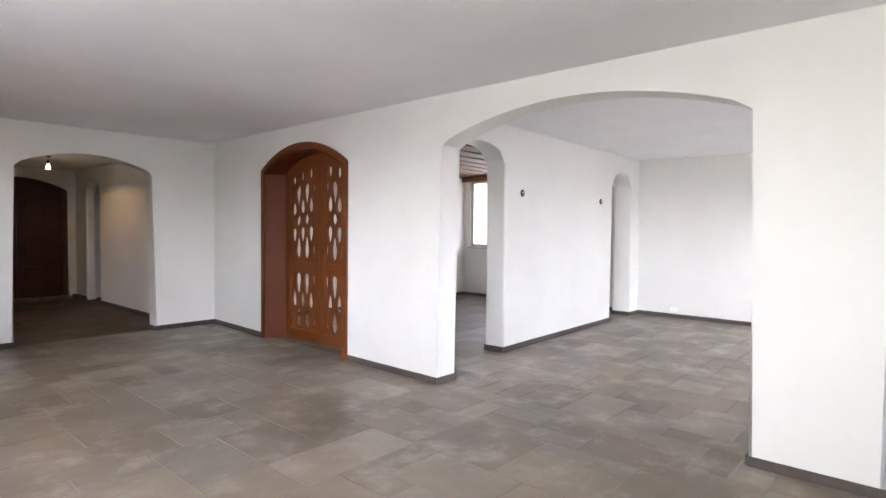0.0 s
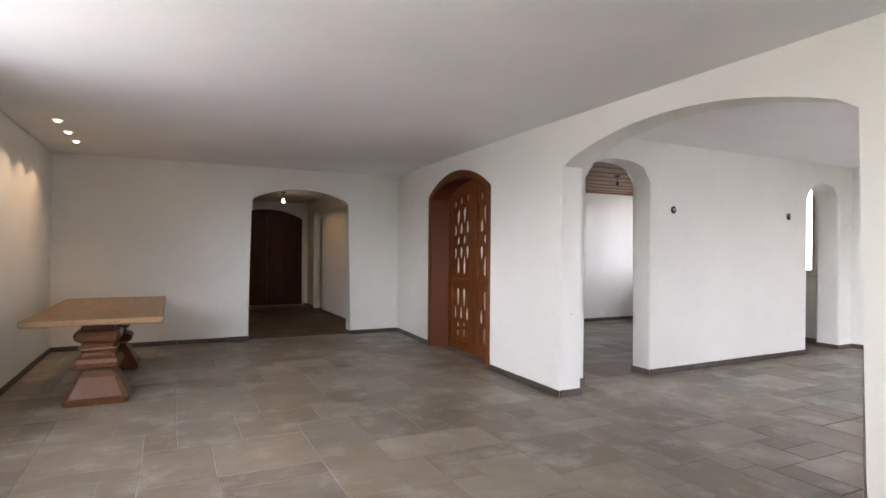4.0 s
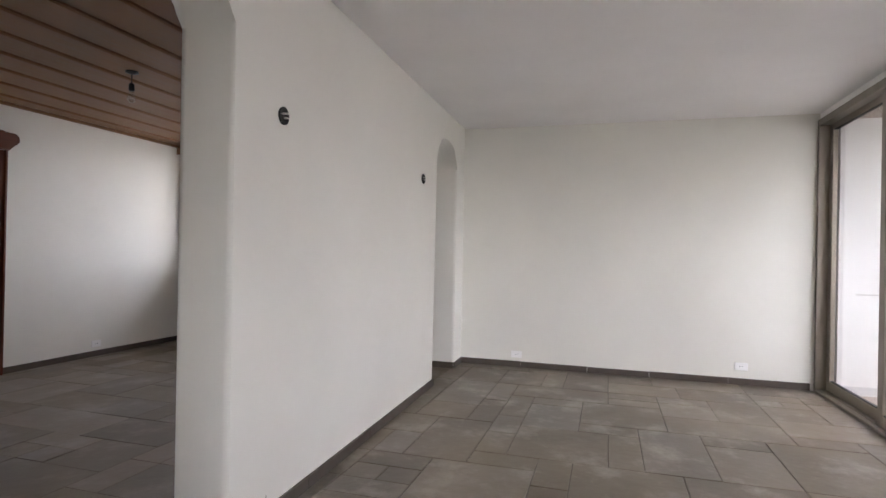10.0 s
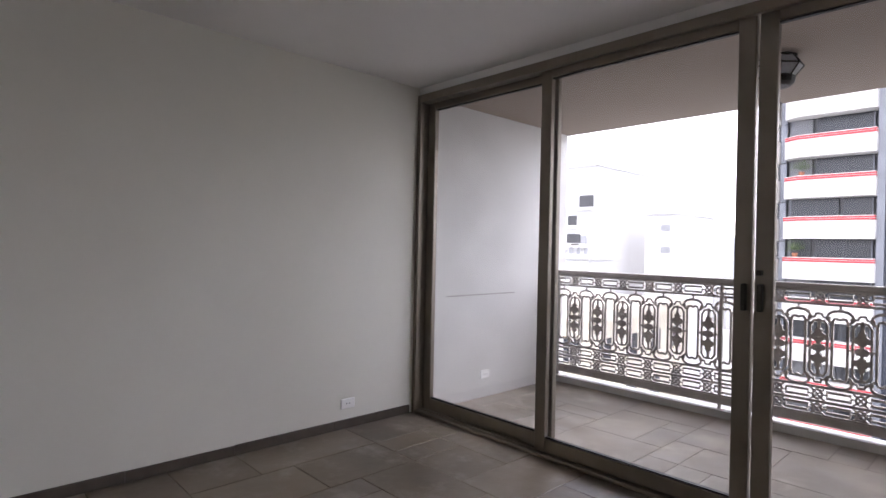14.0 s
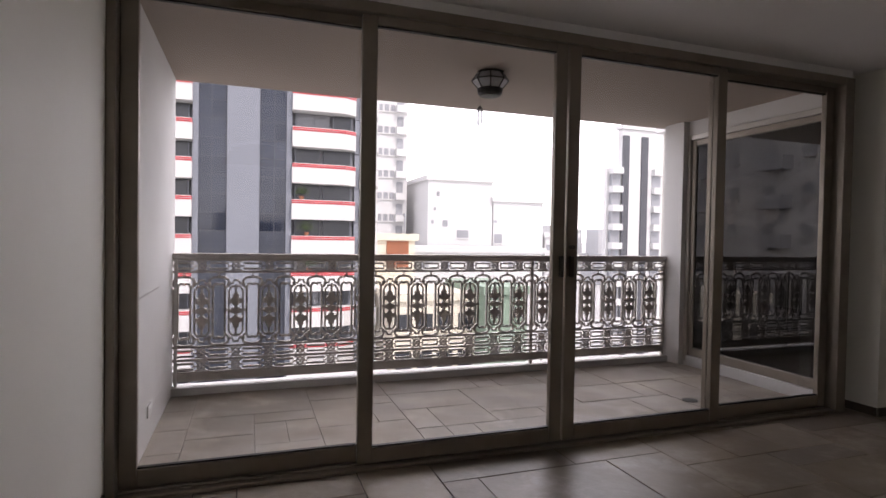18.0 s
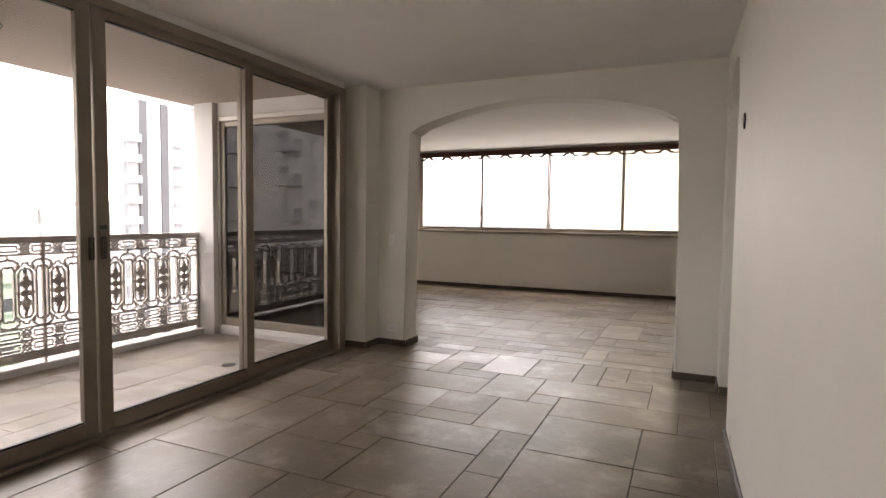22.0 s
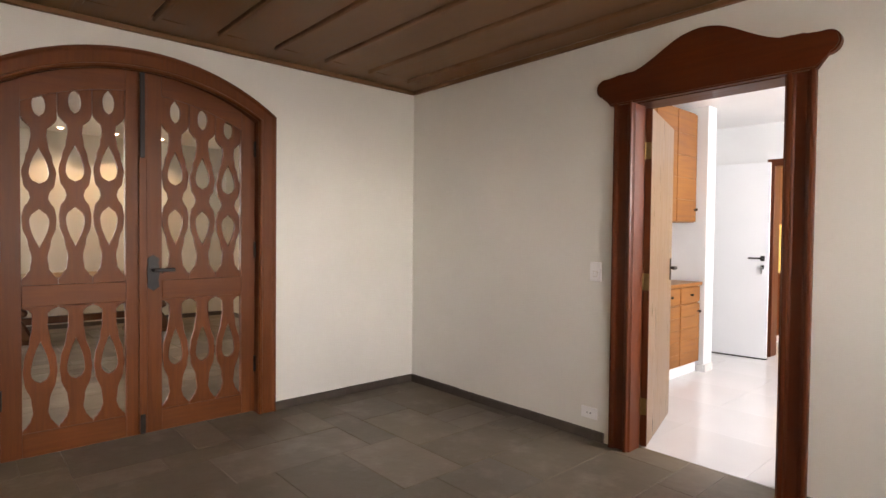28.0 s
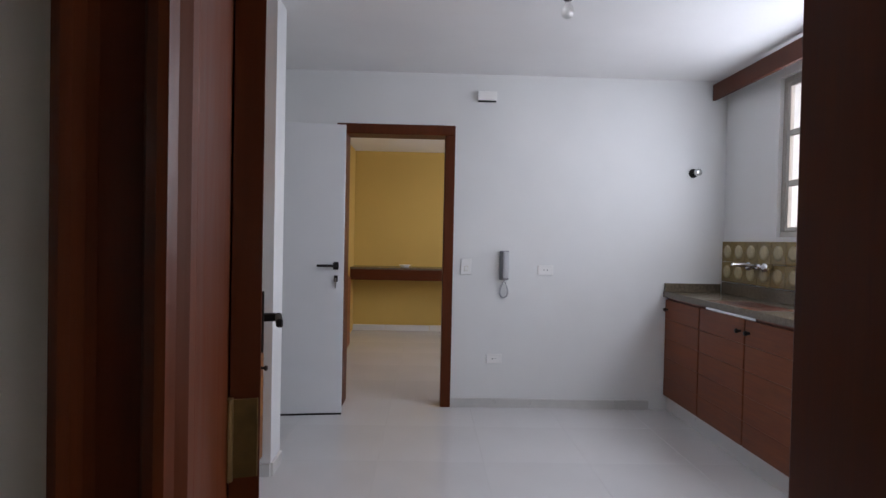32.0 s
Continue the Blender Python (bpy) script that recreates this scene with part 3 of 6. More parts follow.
for x0, y0, x1, y1 in ((W1C, YC, EAST, YC + 0.03), (W1C, YK - 0.03, EAST, YK), (W1C, YC + 0.03, W1C + 0.03, YK - 0.03), (EAST - 0.03, YC + 0.03, EAST, YK - 0.03)):
    part("moulding", box_bm(x0, y0, ZD - 0.035, x1, y1, ZD - 0.003, 0.006), CEILWOOD, crown)

# ---------------------------------------------------------------- skirting
skirting("baseboard_living", [
    (0, -3.3, 0, -2.472, -1, 0), (0, 0, skew_l(1.285), 1.285, -1, 0.024), (skew_l(3.03), 3.03, CORNER, NORTH, -0.9987, 0.0514),
    (WEST, NORTH, -2.175, NORTH, 0, -1), (-0.67, NORTH, CORNER, NORTH, 0, -1),
    (WEST, SOUTH, WEST, NORTH, 1, 0), (WEST, SOUTH, 0, SOUTH, 0, 1), (0, SOUTH, 0, -4.53, -1, 0),
    (0.0, 0.0, W1B, 0.0, 0, -1), (0.0, -2.472, W1B, -2.472, 0, 1)])
skirting("baseboard_sitting", [
    (W1B, 0.0, W1B, YB, 1, 0), (W1B, YB, 0.56, YB, 0, -1), (1.462, YB, 2.9, YB + skew_b(2.9), 0, -1), (2.9, YB + skew_b(2.9), 3.7, YB + skew_b(3.7), 0, -1), (3.7, YB + skew_b(3.7), 4.38, A2B, 0, -1), (5.16, A3B, EAST, EB, 0, -1),
    (EAST, YS + 0.05, EAST, EB, -1, 0), (W1B, -2.785, W1B, -2.472, 1, 0), (W1B, -2.785, 0.50, -2.785, 0, 1), (0.50, -3.03, 0.50, -2.785, 1, 0),
    (0.56, YB, 0.56, YC, 1, 0), (1.462, YB, 1.462, YC, -1, 0), (4.38, A2B, 4.36, A2C, 1, 0), (5.16, A3B, 5.16, A3C, -1, 0)])
skirting("baseboard_dining", [
    (W1C, YC, W1C, 1.27, 1, 0), (W1C, 2.935, W1C, YK, 1, 0), (W1C, YK, 2.24, YK, 0, -1), (3.31, YK, EAST, YK, 0, -1),
    (EAST, EC, EAST, YK, -1, 0), (1.462, YC, 4.36, A2C, 0, 1), (W1C, YC, 0.56, YC, 0, 1), (5.16, A3C, EAST, EC, 0, 1)])
skirting("baseboard_hall", [
    (-2.175, NORTH, -2.175, NORTH + 0.2, 1, 0), (-0.67, NORTH, -0.67, NORTH + 0.2, -1, 0), (HX1, NORTH + 0.2, HX1, 7.75, -1, 0), (HX1, 8.5, HX1, HE, -1, 0),
    (HX0, NORTH + 0.75, HX0, 7.85, 1, 0), (HX0, HE, -2.06, HE, 0, -1), (-0.38, HE, HX1, HE, 0, -1)])
skirting("baseboard_kitchen", [(2.85, YE, 4.36, YE, 0, -1), (1.80, 6.50, 1.86, 6.50, 0, -1), (1.86, 6.50, 1.86, 6.68, 1, 0)], plain("grey_porcelain_skirting", (0.64, 0.63, 0.61), 0.3), 0.07)
skirting("baseboard_yellow_room", [(1.65, 11.2, 4.4, 11.2, 0, -1)], WHITEDOOR, 0.08)


# ---------------------------------------------------------------- windows
def window(name, axis, p, b0, b1, c0, c1, panes, label, thick=0.05, inside=1, frame_mat=None, bar=0.035, cross=()):
    """An aluminium window in plane p, sliding panes side by side."""
    root = thing(name, label, "window", kind="structure")
    to3 = across(axis)
    fm = frame_mat or ALU

    def bar_of(nm, u0, v0, u1, v1, d0, d1, mat, par):
        bm = bmesh.new()
        prism(bm, [(u0, v0), (u1, v0), (u1, v1), (u0, v1)], to3, d0, d1)
        if mat is not GLASS:
            bmesh.ops.bevel(bm, geom=bm.edges[:], offset=0.003, segments=1, affect="EDGES")
        return part(nm, bm, mat, par)

    h = thick / 2
    bar_of("window_frame", b0, c0, b1, c0 + bar, p - h, p + h, fm, root)
    bar_of("window_frame", b0, c1 - bar, b1, c1, p - h, p + h, fm, root)
    bar_of("window_frame", b0, c0 + bar, b0 + bar, c1 - bar, p - h, p + h, fm, root)
    bar_of("window_frame", b1 - bar, c0 + bar, b1, c1 - bar, p - h, p + h, fm, root)
    w = (b1 - b0 - 2 * bar) / panes
    for i in range(panes):
        u0 = b0 + bar + i * w
        d = p + (0.011 if i % 2 else -0.011)
        sash = thing("sash", "", "")
        sash.parent = root
        s = 0.028
        for nm, q in (("stile", (u0, c0 + bar, u0 + s, c1 - bar)), ("stile", (u0 + w - s, c0 + bar, u0 + w, c1 - bar)),
                      ("rail", (u0 + s, c0 + bar, u0 + w - s, c0 + bar + s)), ("rail", (u0 + s, c1 - bar - s, u0 + w - s, c1 - bar))):
            bar_of(nm, *q, d - 0.01, d + 0.01, fm, sash)
        for z in cross:
            bar_of("rail", u0 + s, z - 0.02, u0 + w - s, z + 0.02, d - 0.01, d + 0.01, fm, sash)
        g = bar_of("pane", u0 + s, c0 + bar + s, u0 + w - s, c1 - bar - s, d - 0.002, d + 0.002, GLASS, sash)
        g.visible_shadow = False
    return root


window("window_1", "x", WEST - 0.05, -4.76, 0.33, 1.06, 2.53, 4, "wide four-pane bronze aluminium sliding window")
bm = box_bm(WEST - 0.03, -4.80, 1.02, WEST + 0.035, 0.37, 1.058, 0.006)
structure(part("window_sill_living", bm, ALU), "bronze window sill strip", "sill")
window("window_2", "x", EAST + 0.06, 0.93, 4.02, 1.02, 2.40, 3, "aluminium sliding window of the dining room", frame_mat=ALU_PALE)
structure(part("window_sill_dining", box_bm(EAST - 0.03, 0.89, 0.985, EAST + 0.03, 4.07, 1.018, 0.006), ALU_PALE), "pale window sill strip", "sill")
# Only the far end is in view; the rest is widened to brighten the kitchen
window("window_3", "x", KX + 0.05, 4.75, 7.12, 1.32, 2.34, 3, "steel kitchen window with stacked lights", frame_mat=ALU_PALE, cross=(1.66, 1.98))
window("window_4", "x", 4.46, 8.7, 10.1, 1.0, 2.1, 2, "aluminium window of the yellow room", frame_mat=ALU_PALE)

# scalloped fretwork pelmet over the living room window
pelmet = thing("window_pelmet", "dark carved timber pelmet with looped fretwork over the window", "pelmet")
tox_ = across("x")
part("rail", box_bm(WEST + 0.002, -4.92, 2.435, WEST + 0.06, 0.44, 2.52, 0.006), DARKWOOD, pelmet)
loops = 14
lw = 5.36 / loops


def scallop(s):
    """Drop of the valance below its rail, and the half-moon hole, at s from -0.5 to 0.5 of one loop."""
    k = min(1.0, max(0.0, (0.42 - abs(s)) / 0.13))
    return 0.034 + 0.036 * k * k * (3 - 2 * k) - 0.012 * max(0.0, (abs(s) - 0.44) / 0.06), 0.036 * math.sqrt(max(0.0, 1 - (s / 0.29) ** 2))


for i in range(loops):
    c = -4.92 + (i + 0.5) * lw
    bm = bmesh.new()
    cols = [-0.5 + k / 32 for k in range(33)]
    for s0, s1 in zip(cols, cols[1:]):
        (d0, h0), (d1, h1) = scallop(s0), scallop(s1)
        u0, u1, zr = c + s0 * lw, c + s1 * lw, 2.437
        if h0 > 0 or h1 > 0:
            prism(bm, [(u0, zr), (u1, zr), (u1, zr - 0.012), (u0, zr - 0.012)], tox_, WEST + 0.02, WEST + 0.045)
            prism(bm, [(u0, zr - 0.012 - h0), (u1, zr - 0.012 - h1), (u1, zr - d1), (u0, zr - d0)], tox_, WEST + 0.02, WEST + 0.045)
        else:
            prism(bm, [(u0, zr), (u1, zr), (u1, zr - d1), (u0, zr - d0)], tox_, WEST + 0.02, WEST + 0.045)
    bmesh.ops.remove_doubles(bm, verts=bm.verts[:], dist=1e-5)
    part("fretwork_loop", bm, DARKWOOD, pelmet)

rod = thing("dining_window_pelmet", "dark timber pelmet board above the dining window", "pelmet")
part("board", box_bm(EAST - 0.16, 0.88, 2.36, EAST - 0.135, YK - 0.06, 2.44, 0.005), CEILWOOD, rod)
part("top", box_bm(EAST - 0.135, 0.88, 2.42, EAST - 0.002, YK - 0.06, 2.44), CEILWOOD, rod)


# ---------------------------------------------------------------- sliding doors to the balcony
def sliding_panel(name, root, to3, u0, u1, c0, c1, d, stile, glass, metal, handle=None):
    p = thing(name, "", "")
    p.parent = root

    def bar_of(nm, a0, v0, a1, v1, d0, d1, mat):
        bm = bmesh.new()
        prism(bm, [(a0, v0), (a1, v0), (a1, v1), (a0, v1)], to3, d0, d1)
        if mat is metal:
            bmesh.ops.bevel(bm, geom=bm.edges[:], offset=0.004, segments=1, affect="EDGES")
        return part(nm, bm, mat, p)

    bar_of("stile", u0, c0, u0 + stile, c1, d - 0.02, d + 0.02, metal)
    bar_of("stile", u1 - stile, c0, u1, c1, d - 0.02, d + 0.02, metal)
    bar_of("rail", u0 + stile, c0, u1 - stile, c0 + 0.085, d - 0.02, d + 0.02, metal)
    bar_of("rail", u0 + stile, c1 - 0.055, u1 - stile, c1, d - 0.02, d + 0.02, metal)
    for v0, v1 in ((c0 + 0.085, c0 + 0.093), (c1 - 0.063, c1 - 0.055)):
        bar_of("glazing_bead", u0 + stile, v0, u1 - stile, v1, d - 0.012, d + 0.012, BLACK)
    g = bar_of("pane", u0 + stile, c0 + 0.093, u1 - stile, c1 - 0.063, d - 0.003, d + 0.003, glass)
    g.visible_shadow = False
    return p


slider = thing("door_1", "four-panel bronze aluminium sliding glass doors to the balcony", "sliding door", kind="structure")
toy = across("y")
XL, XR = 0.625, EAST
bmf = lambda u0, v0, u1, v1, d0, d1: box_bm(u0, d0, v0, u1, d1, v1, 0.004, 1)
part("frame", bmf(XL, 0.0, XL + 0.097, 2.49, YS - 0.13, YS + 0.02), ALU, slider)
part("frame", bmf(XR - 0.04, 0.0, XR, 2.49, YS - 0.13, YS + 0.02), ALU, slider)
part("frame", bmf(XL + 0.097, 2.43, XR - 0.04, 2.49, YS - 0.13, YS + 0.02), ALU, slider)
part("track", bmf(XL + 0.097, 0.0, XR - 0.04, 0.022, YS - 0.13, YS + 0.02), ALU, slider)
for yy in (YS - 0.115, YS - 0.075, YS - 0.03):
    part("guide_rail", bmf(XL + 0.097, 0.022, XR - 0.04, 0.032, yy, yy + 0.008), ALU, slider)
for u0, u1, d in ((4.21, XR - 0.04, YS - 0.085), (3.057, 4.305, YS - 0.03), (1.815, 3.044, YS - 0.03), (XL + 0.097, 1.885, YS - 0.085)):
    sliding_panel("panel", slider, toy, u0, u1, 0.03, 2.435, d, 0.08, GLASS, ALU)
for u in (3.015, 3.085):
    bm = box_bm(u - 0.012, YS - 0.01, 1.03, u + 0.012, YS + 0.018, 1.16, 0.006)
    part("pull_handle", bm, HANDLE, slider)
part("latch", box_bm(3.005, YS - 0.01, 1.20, 3.03, YS + 0.03, 1.225, 0.006), HANDLE, slider)

gdoor = thing("door_2", "smoked glass sliding door from balcony to living room", "sliding door", kind="structure")
tox = across("x")
for y0, z0, y1, z1 in ((-4.56, 0.04, -4.52, 2.33), (-3.13, 0.04, -3.09, 2.33), (-4.52, 2.28, -3.13, 2.33), (-4.52, 0.04, -3.13, 0.10)):
    part("frame", box_bm(0.50, y0, z0, 0.645, y1, z1, 0.004, 1), WHITECON if z1 < 0.2 else ALU_PALE, gdoor)
sliding_panel("panel", gdoor, tox, -4.52, -3.13, 0.10, 2.28, 0.60, 0.05, DARKGLASS, ALU)


# ---------------------------------------------------------------- carved double door
def splat(name, z0, z1, half, prof, hole, parent, x, thick, y):
    """A flat sawn baluster: prof(s) outer half width, hole(s) inner half width, s from 0 to 1 upwards."""
    bm = bmesh.new()
    n = 72
    for side in (-1, 1):
        rows = []
        for i in range(n + 1):
            s = i / n
            w, h = half * prof(s), half * min(hole(s), prof(s) * 0.8)
            z = z0 + (z1 - z0) * s
            rows.append([bm.verts.new((x + dx, y + side * u, z)) for dx, u in ((0, h), (thick, h), (thick, w), (0, w))])
        for a, b in zip(rows, rows[1:]):
            for k in range(4):
                j = (k + 1) % 4
                bm.faces.new((a[k], a[j], b[j], b[k]))
        bm.faces.new(rows[0][::-1])
        bm.faces.new(rows[-1])
    return part(name, bm, DOORWOOD, parent)


def steps(table):
    """A smooth curve through (s, value) pairs."""
    def f(s):
        for (a, va), (b, vb) in zip(table, table[1:]):
            if s <= b:
                k = (s - a) / (b - a)
                k = k * k * (3 - 2 * k)
                return va + (vb - va) * k
        return table[-1][1]
    return f


def tear(c, r, tail, up, wide):
    """Half width of a teardrop hole: round of radius r at c, its point tail away, upwards or downwards."""
    def f(s):
        d = (s - c) if up else (c - s)
        if -r < d <= 0:
            return wide * math.sqrt(max(0, 1 - (d / r) ** 2))
        if 0 < d < tail:
            return wide * (1 - d / tail) ** 1.05 * (1 + 0.9 * d / tail)
        return 0.0
    return f


def oval(c, r, wide):
    return lambda s: wide * math.sqrt(max(0, 1 - ((s - c) / r) ** 2))


def both(*fs):
    return lambda s: max(f(s) for f in fs)


UPPER = steps([(0, 1.0), (0.035, 1.0), (0.06, 0.75), (0.085, 0.52), (0.144, 0.43), (0.22, 0.62), (0.3, 0.92), (0.345, 0.95), (0.39, 0.86), (0.43, 0.55), (0.447, 0.48), (0.465, 0.55),
               (0.51, 0.86), (0.568, 0.95), (0.64, 0.74), (0.7, 0.52), (0.755, 0.42), (0.79, 0.46), (0.82, 0.85), (0.84, 1.0), (1, 1.0)])
UPPER_H = both(tear(0.326, 0.053, 0.129, False, 0.55), tear(0.568, 0.053, 0.122, True, 0.55), oval(0.905, 0.055, 0.38))
LOWER = steps([(0, 1.0), (0.03, 1.0), (0.06, 0.78), (0.1, 0.55), (0.155, 0.42), (0.25, 0.5), (0.4, 0.88), (0.48, 0.96), (0.56, 0.9), (0.72, 0.58), (0.83, 0.44), (0.93, 0.44), (0.955, 0.62), (0.975, 1.0), (1, 1.0)])
LOWER_H = tear(0.477, 0.083, 0.235, True, 0.52)

carved = thing("door_3", "carved honey-brown double door with pierced balusters, closed", "door", kind="structure")
Y0, Y1, YM = 1.395, 2.81, 2.103
X0, X1 = 0.262, 0.306
CAR_SPRING, CAR_TOP = 2.035, 2.245
r_arch = (((Y1 - Y0) / 2) ** 2 + (CAR_TOP - CAR_SPRING) ** 2) / (2 * (CAR_TOP - CAR_SPRING))


def head_at(y, drop=0.0):
    d = y - (Y0 + Y1) / 2
    return CAR_TOP - drop - r_arch + math.sqrt(r_arch ** 2 - d * d)


for a, b in ((Y0 + 0.003, YM - 0.003), (YM + 0.003, Y1 - 0.003)):
    leaf = thing("leaf", "", "")
    leaf.parent = carved
    st = 0.098
    for u0, u1 in ((a, a + st), (b - st, b)):
        bm = bmesh.new()
        prism(bm, [(u0, 0.012), (u1, 0.012), (u1, head_at(u1)), (u0, head_at(u0))], tox, X0, X1)
        bmesh.ops.bevel(bm, geom=bm.edges[:], offset=0.004, segments=2, affect="EDGES")
        part("stile", bm, DOORWOOD, leaf)
    i0, i1 = a + st, b - st
    part("bottom_rail", box_bm(X0, i0, 0.012, X1, i1, 0.145, 0.004), DOORWOOD_Y, leaf)
    part("middle_rail", box_bm(X0, i0, 0.845, X1, i1, 0.965, 0.004), DOORWOOD_Y, leaf)
    bm = bmesh.new()
    top = [(i0 + (i1 - i0) * k / 8, head_at(i0 + (i1 - i0) * k / 8)) for k in range(9)]
    low = [(u, head_at(u, 0.125)) for u, _ in top[::-1]]
    prism(bm, top + low, tox, X0, X1)
    part("top_rail", bm, DOORWOOD_Y, leaf)
    w = (i1 - i0) / 3
    for k in range(3):
        yc = i0 + (k + 0.5) * w
        zt = max(head_at(yc - w / 2, 0.1), head_at(yc + w / 2, 0.1))
        splat("baluster", 0.955, zt, w / 2 - 0.0015, UPPER, UPPER_H, leaf, X0 + 0.01, 0.022, yc)
        splat("baluster", 0.135, 0.855, w / 2 - 0.0015, LOWER, LOWER_H, leaf, X0 + 0.01, 0.022, yc)
    for z in (0.35, 1.15, 1.85):
        yh = a + 0.002 if a < 2 else b - 0.002
        bm = bmesh.new()
        bmesh.ops.create_cone(bm, cap_ends=True, segments=10, radius1=0.009, radius2=0.009, depth=0.11, matrix=pose(X1 + 0.004, yh, z))
        part("hinge", bm, BLACK, leaf)
part("meeting_strip", box_bm(X1, YM - 0.032, 0.03, X1 + 0.016, YM + 0.014, head_at(YM) - 0.01, 0.004), DOORWOOD, carved)
part("bolt", box_bm(X1 + 0.016, YM - 0.028, 1.72, X1 + 0.032, YM + 0.0, 2.235, 0.004), BLACK, carved, "black iron surface bolt")
part("bolt", box_bm(X1 + 0.016, YM - 0.028, 0.02, X1 + 0.032, YM + 0.0, 0.14, 0.004), BLACK, carved, "black iron surface bolt")
lock = thing("lock", "", "")
lock.parent = carved
bm = bmesh.new()
prism(bm, [(YM + 0.05, 0.90), (YM + 0.085, 0.925), (YM + 0.078, 0.97), (YM + 0.09, 1.02), (YM + 0.078, 1.07), (YM + 0.085, 1.10), (YM + 0.05, 1.125), (YM + 0.015, 1.10), (YM + 0.022, 1.07), (YM + 0.012, 1.02), (YM + 0.022, 0.97), (YM + 0.015, 0.925)], tox, X1, X1 + 0.008)
part("plate", bm, BLACK, lock)
bm = bmesh.new()
bmesh.ops.create_cone(bm, cap_ends=True, segments=12, radius1=0.011, radius2=0.011, depth=0.05, matrix=pose(X1 + 0.03, YM + 0.05, 1.03, 0, 90, 0))
part("spindle", bm, BLACK, lock)
part("lever", box_bm(X1 + 0.046, YM + 0.04, 1.02, X1 + 0.062, YM + 0.165, 1.042, 0.006), BLACK, lock)


def arched_casing(name, parent, x0, x1, y0, y1, spring, top, width, material, bead=True, to3=None):
    """A moulded casing round an arched opening; y0, y1, spring, top give its inner edge."""
    to3 = to3 or tox
    inner = [(y0, 0.0), *arch_line(y0, y1, spring, top, n=24), (y1, 0.0)]
    half, rise = (y1 - y0) / 2, top - spring
    outer = [(y0 - width, 0.0), *arch_line(y0 - width, y1 + width, spring + width * 0.35, top + width, n=24), (y1 + width, 0.0)]
    near, far = (x0, x1)
    levels = [(0.0, 0.55), (0.07, 1.0), (0.16, 1.0), (0.2, 0.72), (0.26, 0.66), (0.74, 0.66), (0.8, 0.78), (0.86, 1.0), (0.96, 1.0), (1.0, 0.6)] if bead else [(0.0, 0.85), (0.05, 1.0), (0.95, 1.0), (1.0, 0.85)]
    bm = bmesh.new()
    grid = []
    for (iu, iv), (ou, ov) in zip(inner, outer):
        line = [bm.verts.new(to3(iu, iv, near))]
        for s, d in levels:
            line.append(bm.verts.new(to3(iu + (ou - iu) * s, iv + (ov - iv) * s, near + (far - near) * d)))
        line.append(bm.verts.new(to3(ou, ov, near)))
        grid.append(line)
    for a, b in zip(grid, grid[1:]):
        for k in range(len(a) - 1):
            bm.faces.new((a[k], a[k + 1], b[k + 1], b[k]))
        bm.faces.new((a[-1], a[0], b[0], b[-1]))
    bm.faces.new(grid[0])
    bm.faces.new(grid[-1][::-1])
    return part(name, bm, material, parent)


arched_casing("casing", carved, W1C, W1C + 0.03, 1.395, 2.81, 2.04, 2.235, 0.125, DOORWOOD)
inner_casing = arched_casing("casing", carved, 0.0, -0.022, 1.365, 2.95, 2.055, 2.275, 0.075, DOORWOOD, False)
for v in inner_casing.data.vertices:
    v.co.x += skew_l(v.co.y)
# timber lining of the reveal
bm = bmesh.new()
inn = [(Y0, 0.0), *arch_line(Y0, Y1, CAR_SPRING, CAR_TOP, n=24), (Y1, 0.0)]
out = [(CARVED[0] + 0.004, 0.0), *arch_line(CARVED[0] + 0.004, CARVED[1] - 0.004, CARVED[2] - 0.004, CARVED[3] - 0.006, n=24), (CARVED[1] - 0.004, 0.0)]
ring = [[bm.verts.new((xx, u, v)) for xx, (u, v) in ((0.002, i), (0.26, i), (W1C - 0.002, i), (W1C - 0.002, o), (0.26, o), (0.002, o))] for i, o in zip(inn, out)]
for v in bm.verts:
    v.co.y += door_splay(v.co.x, v.co.y)
    if v.co.x < 0.1:
        v.co.x += skew_l(v.co.y)
for a, b in zip(ring, ring[1:]):
    for k in range(6):
        j = (k + 1) % 6
        bm.faces.new((a[k], a[j], b[j], b[k]))
part("lining", bm, LINING, carved)


# ---------------------------------------------------------------- casings with scrolled pediments
def moulded_post(u0, u1, z0, z1, to3, d0, d1):
    """A casing post with beads on both edges, d0 at the wall."""
    w, t = u1 - u0, d1 - d0
    sec = [(0, 0), (0, 0.7), (0.04, 0.95), (0.12, 1.0), (0.19, 0.9), (0.22, 0.5), (0.3, 0.42), (0.64, 0.42), (0.7, 0.55), (0.74, 0.92), (0.83, 1.0), (0.9, 0.92), (0.93, 0.6), (0.97, 0.45), (1, 0.35), (1, 0)]
    bm = bmesh.new()
    lo = [bm.verts.new(to3(u0 + w * s, z0, d0 + t * d)) for s, d in sec]
    hi = [bm.verts.new(to3(u0 + w * s, z1, d0 + t * d)) for s, d in sec]
    n = len(sec)
    for i in range(n):
        j = (i + 1) % n
        bm.faces.new((lo[i], lo[j], hi[j], hi[i]))
    bm.faces.new(lo[::-1])
    bm.faces.new(hi)
    return bm


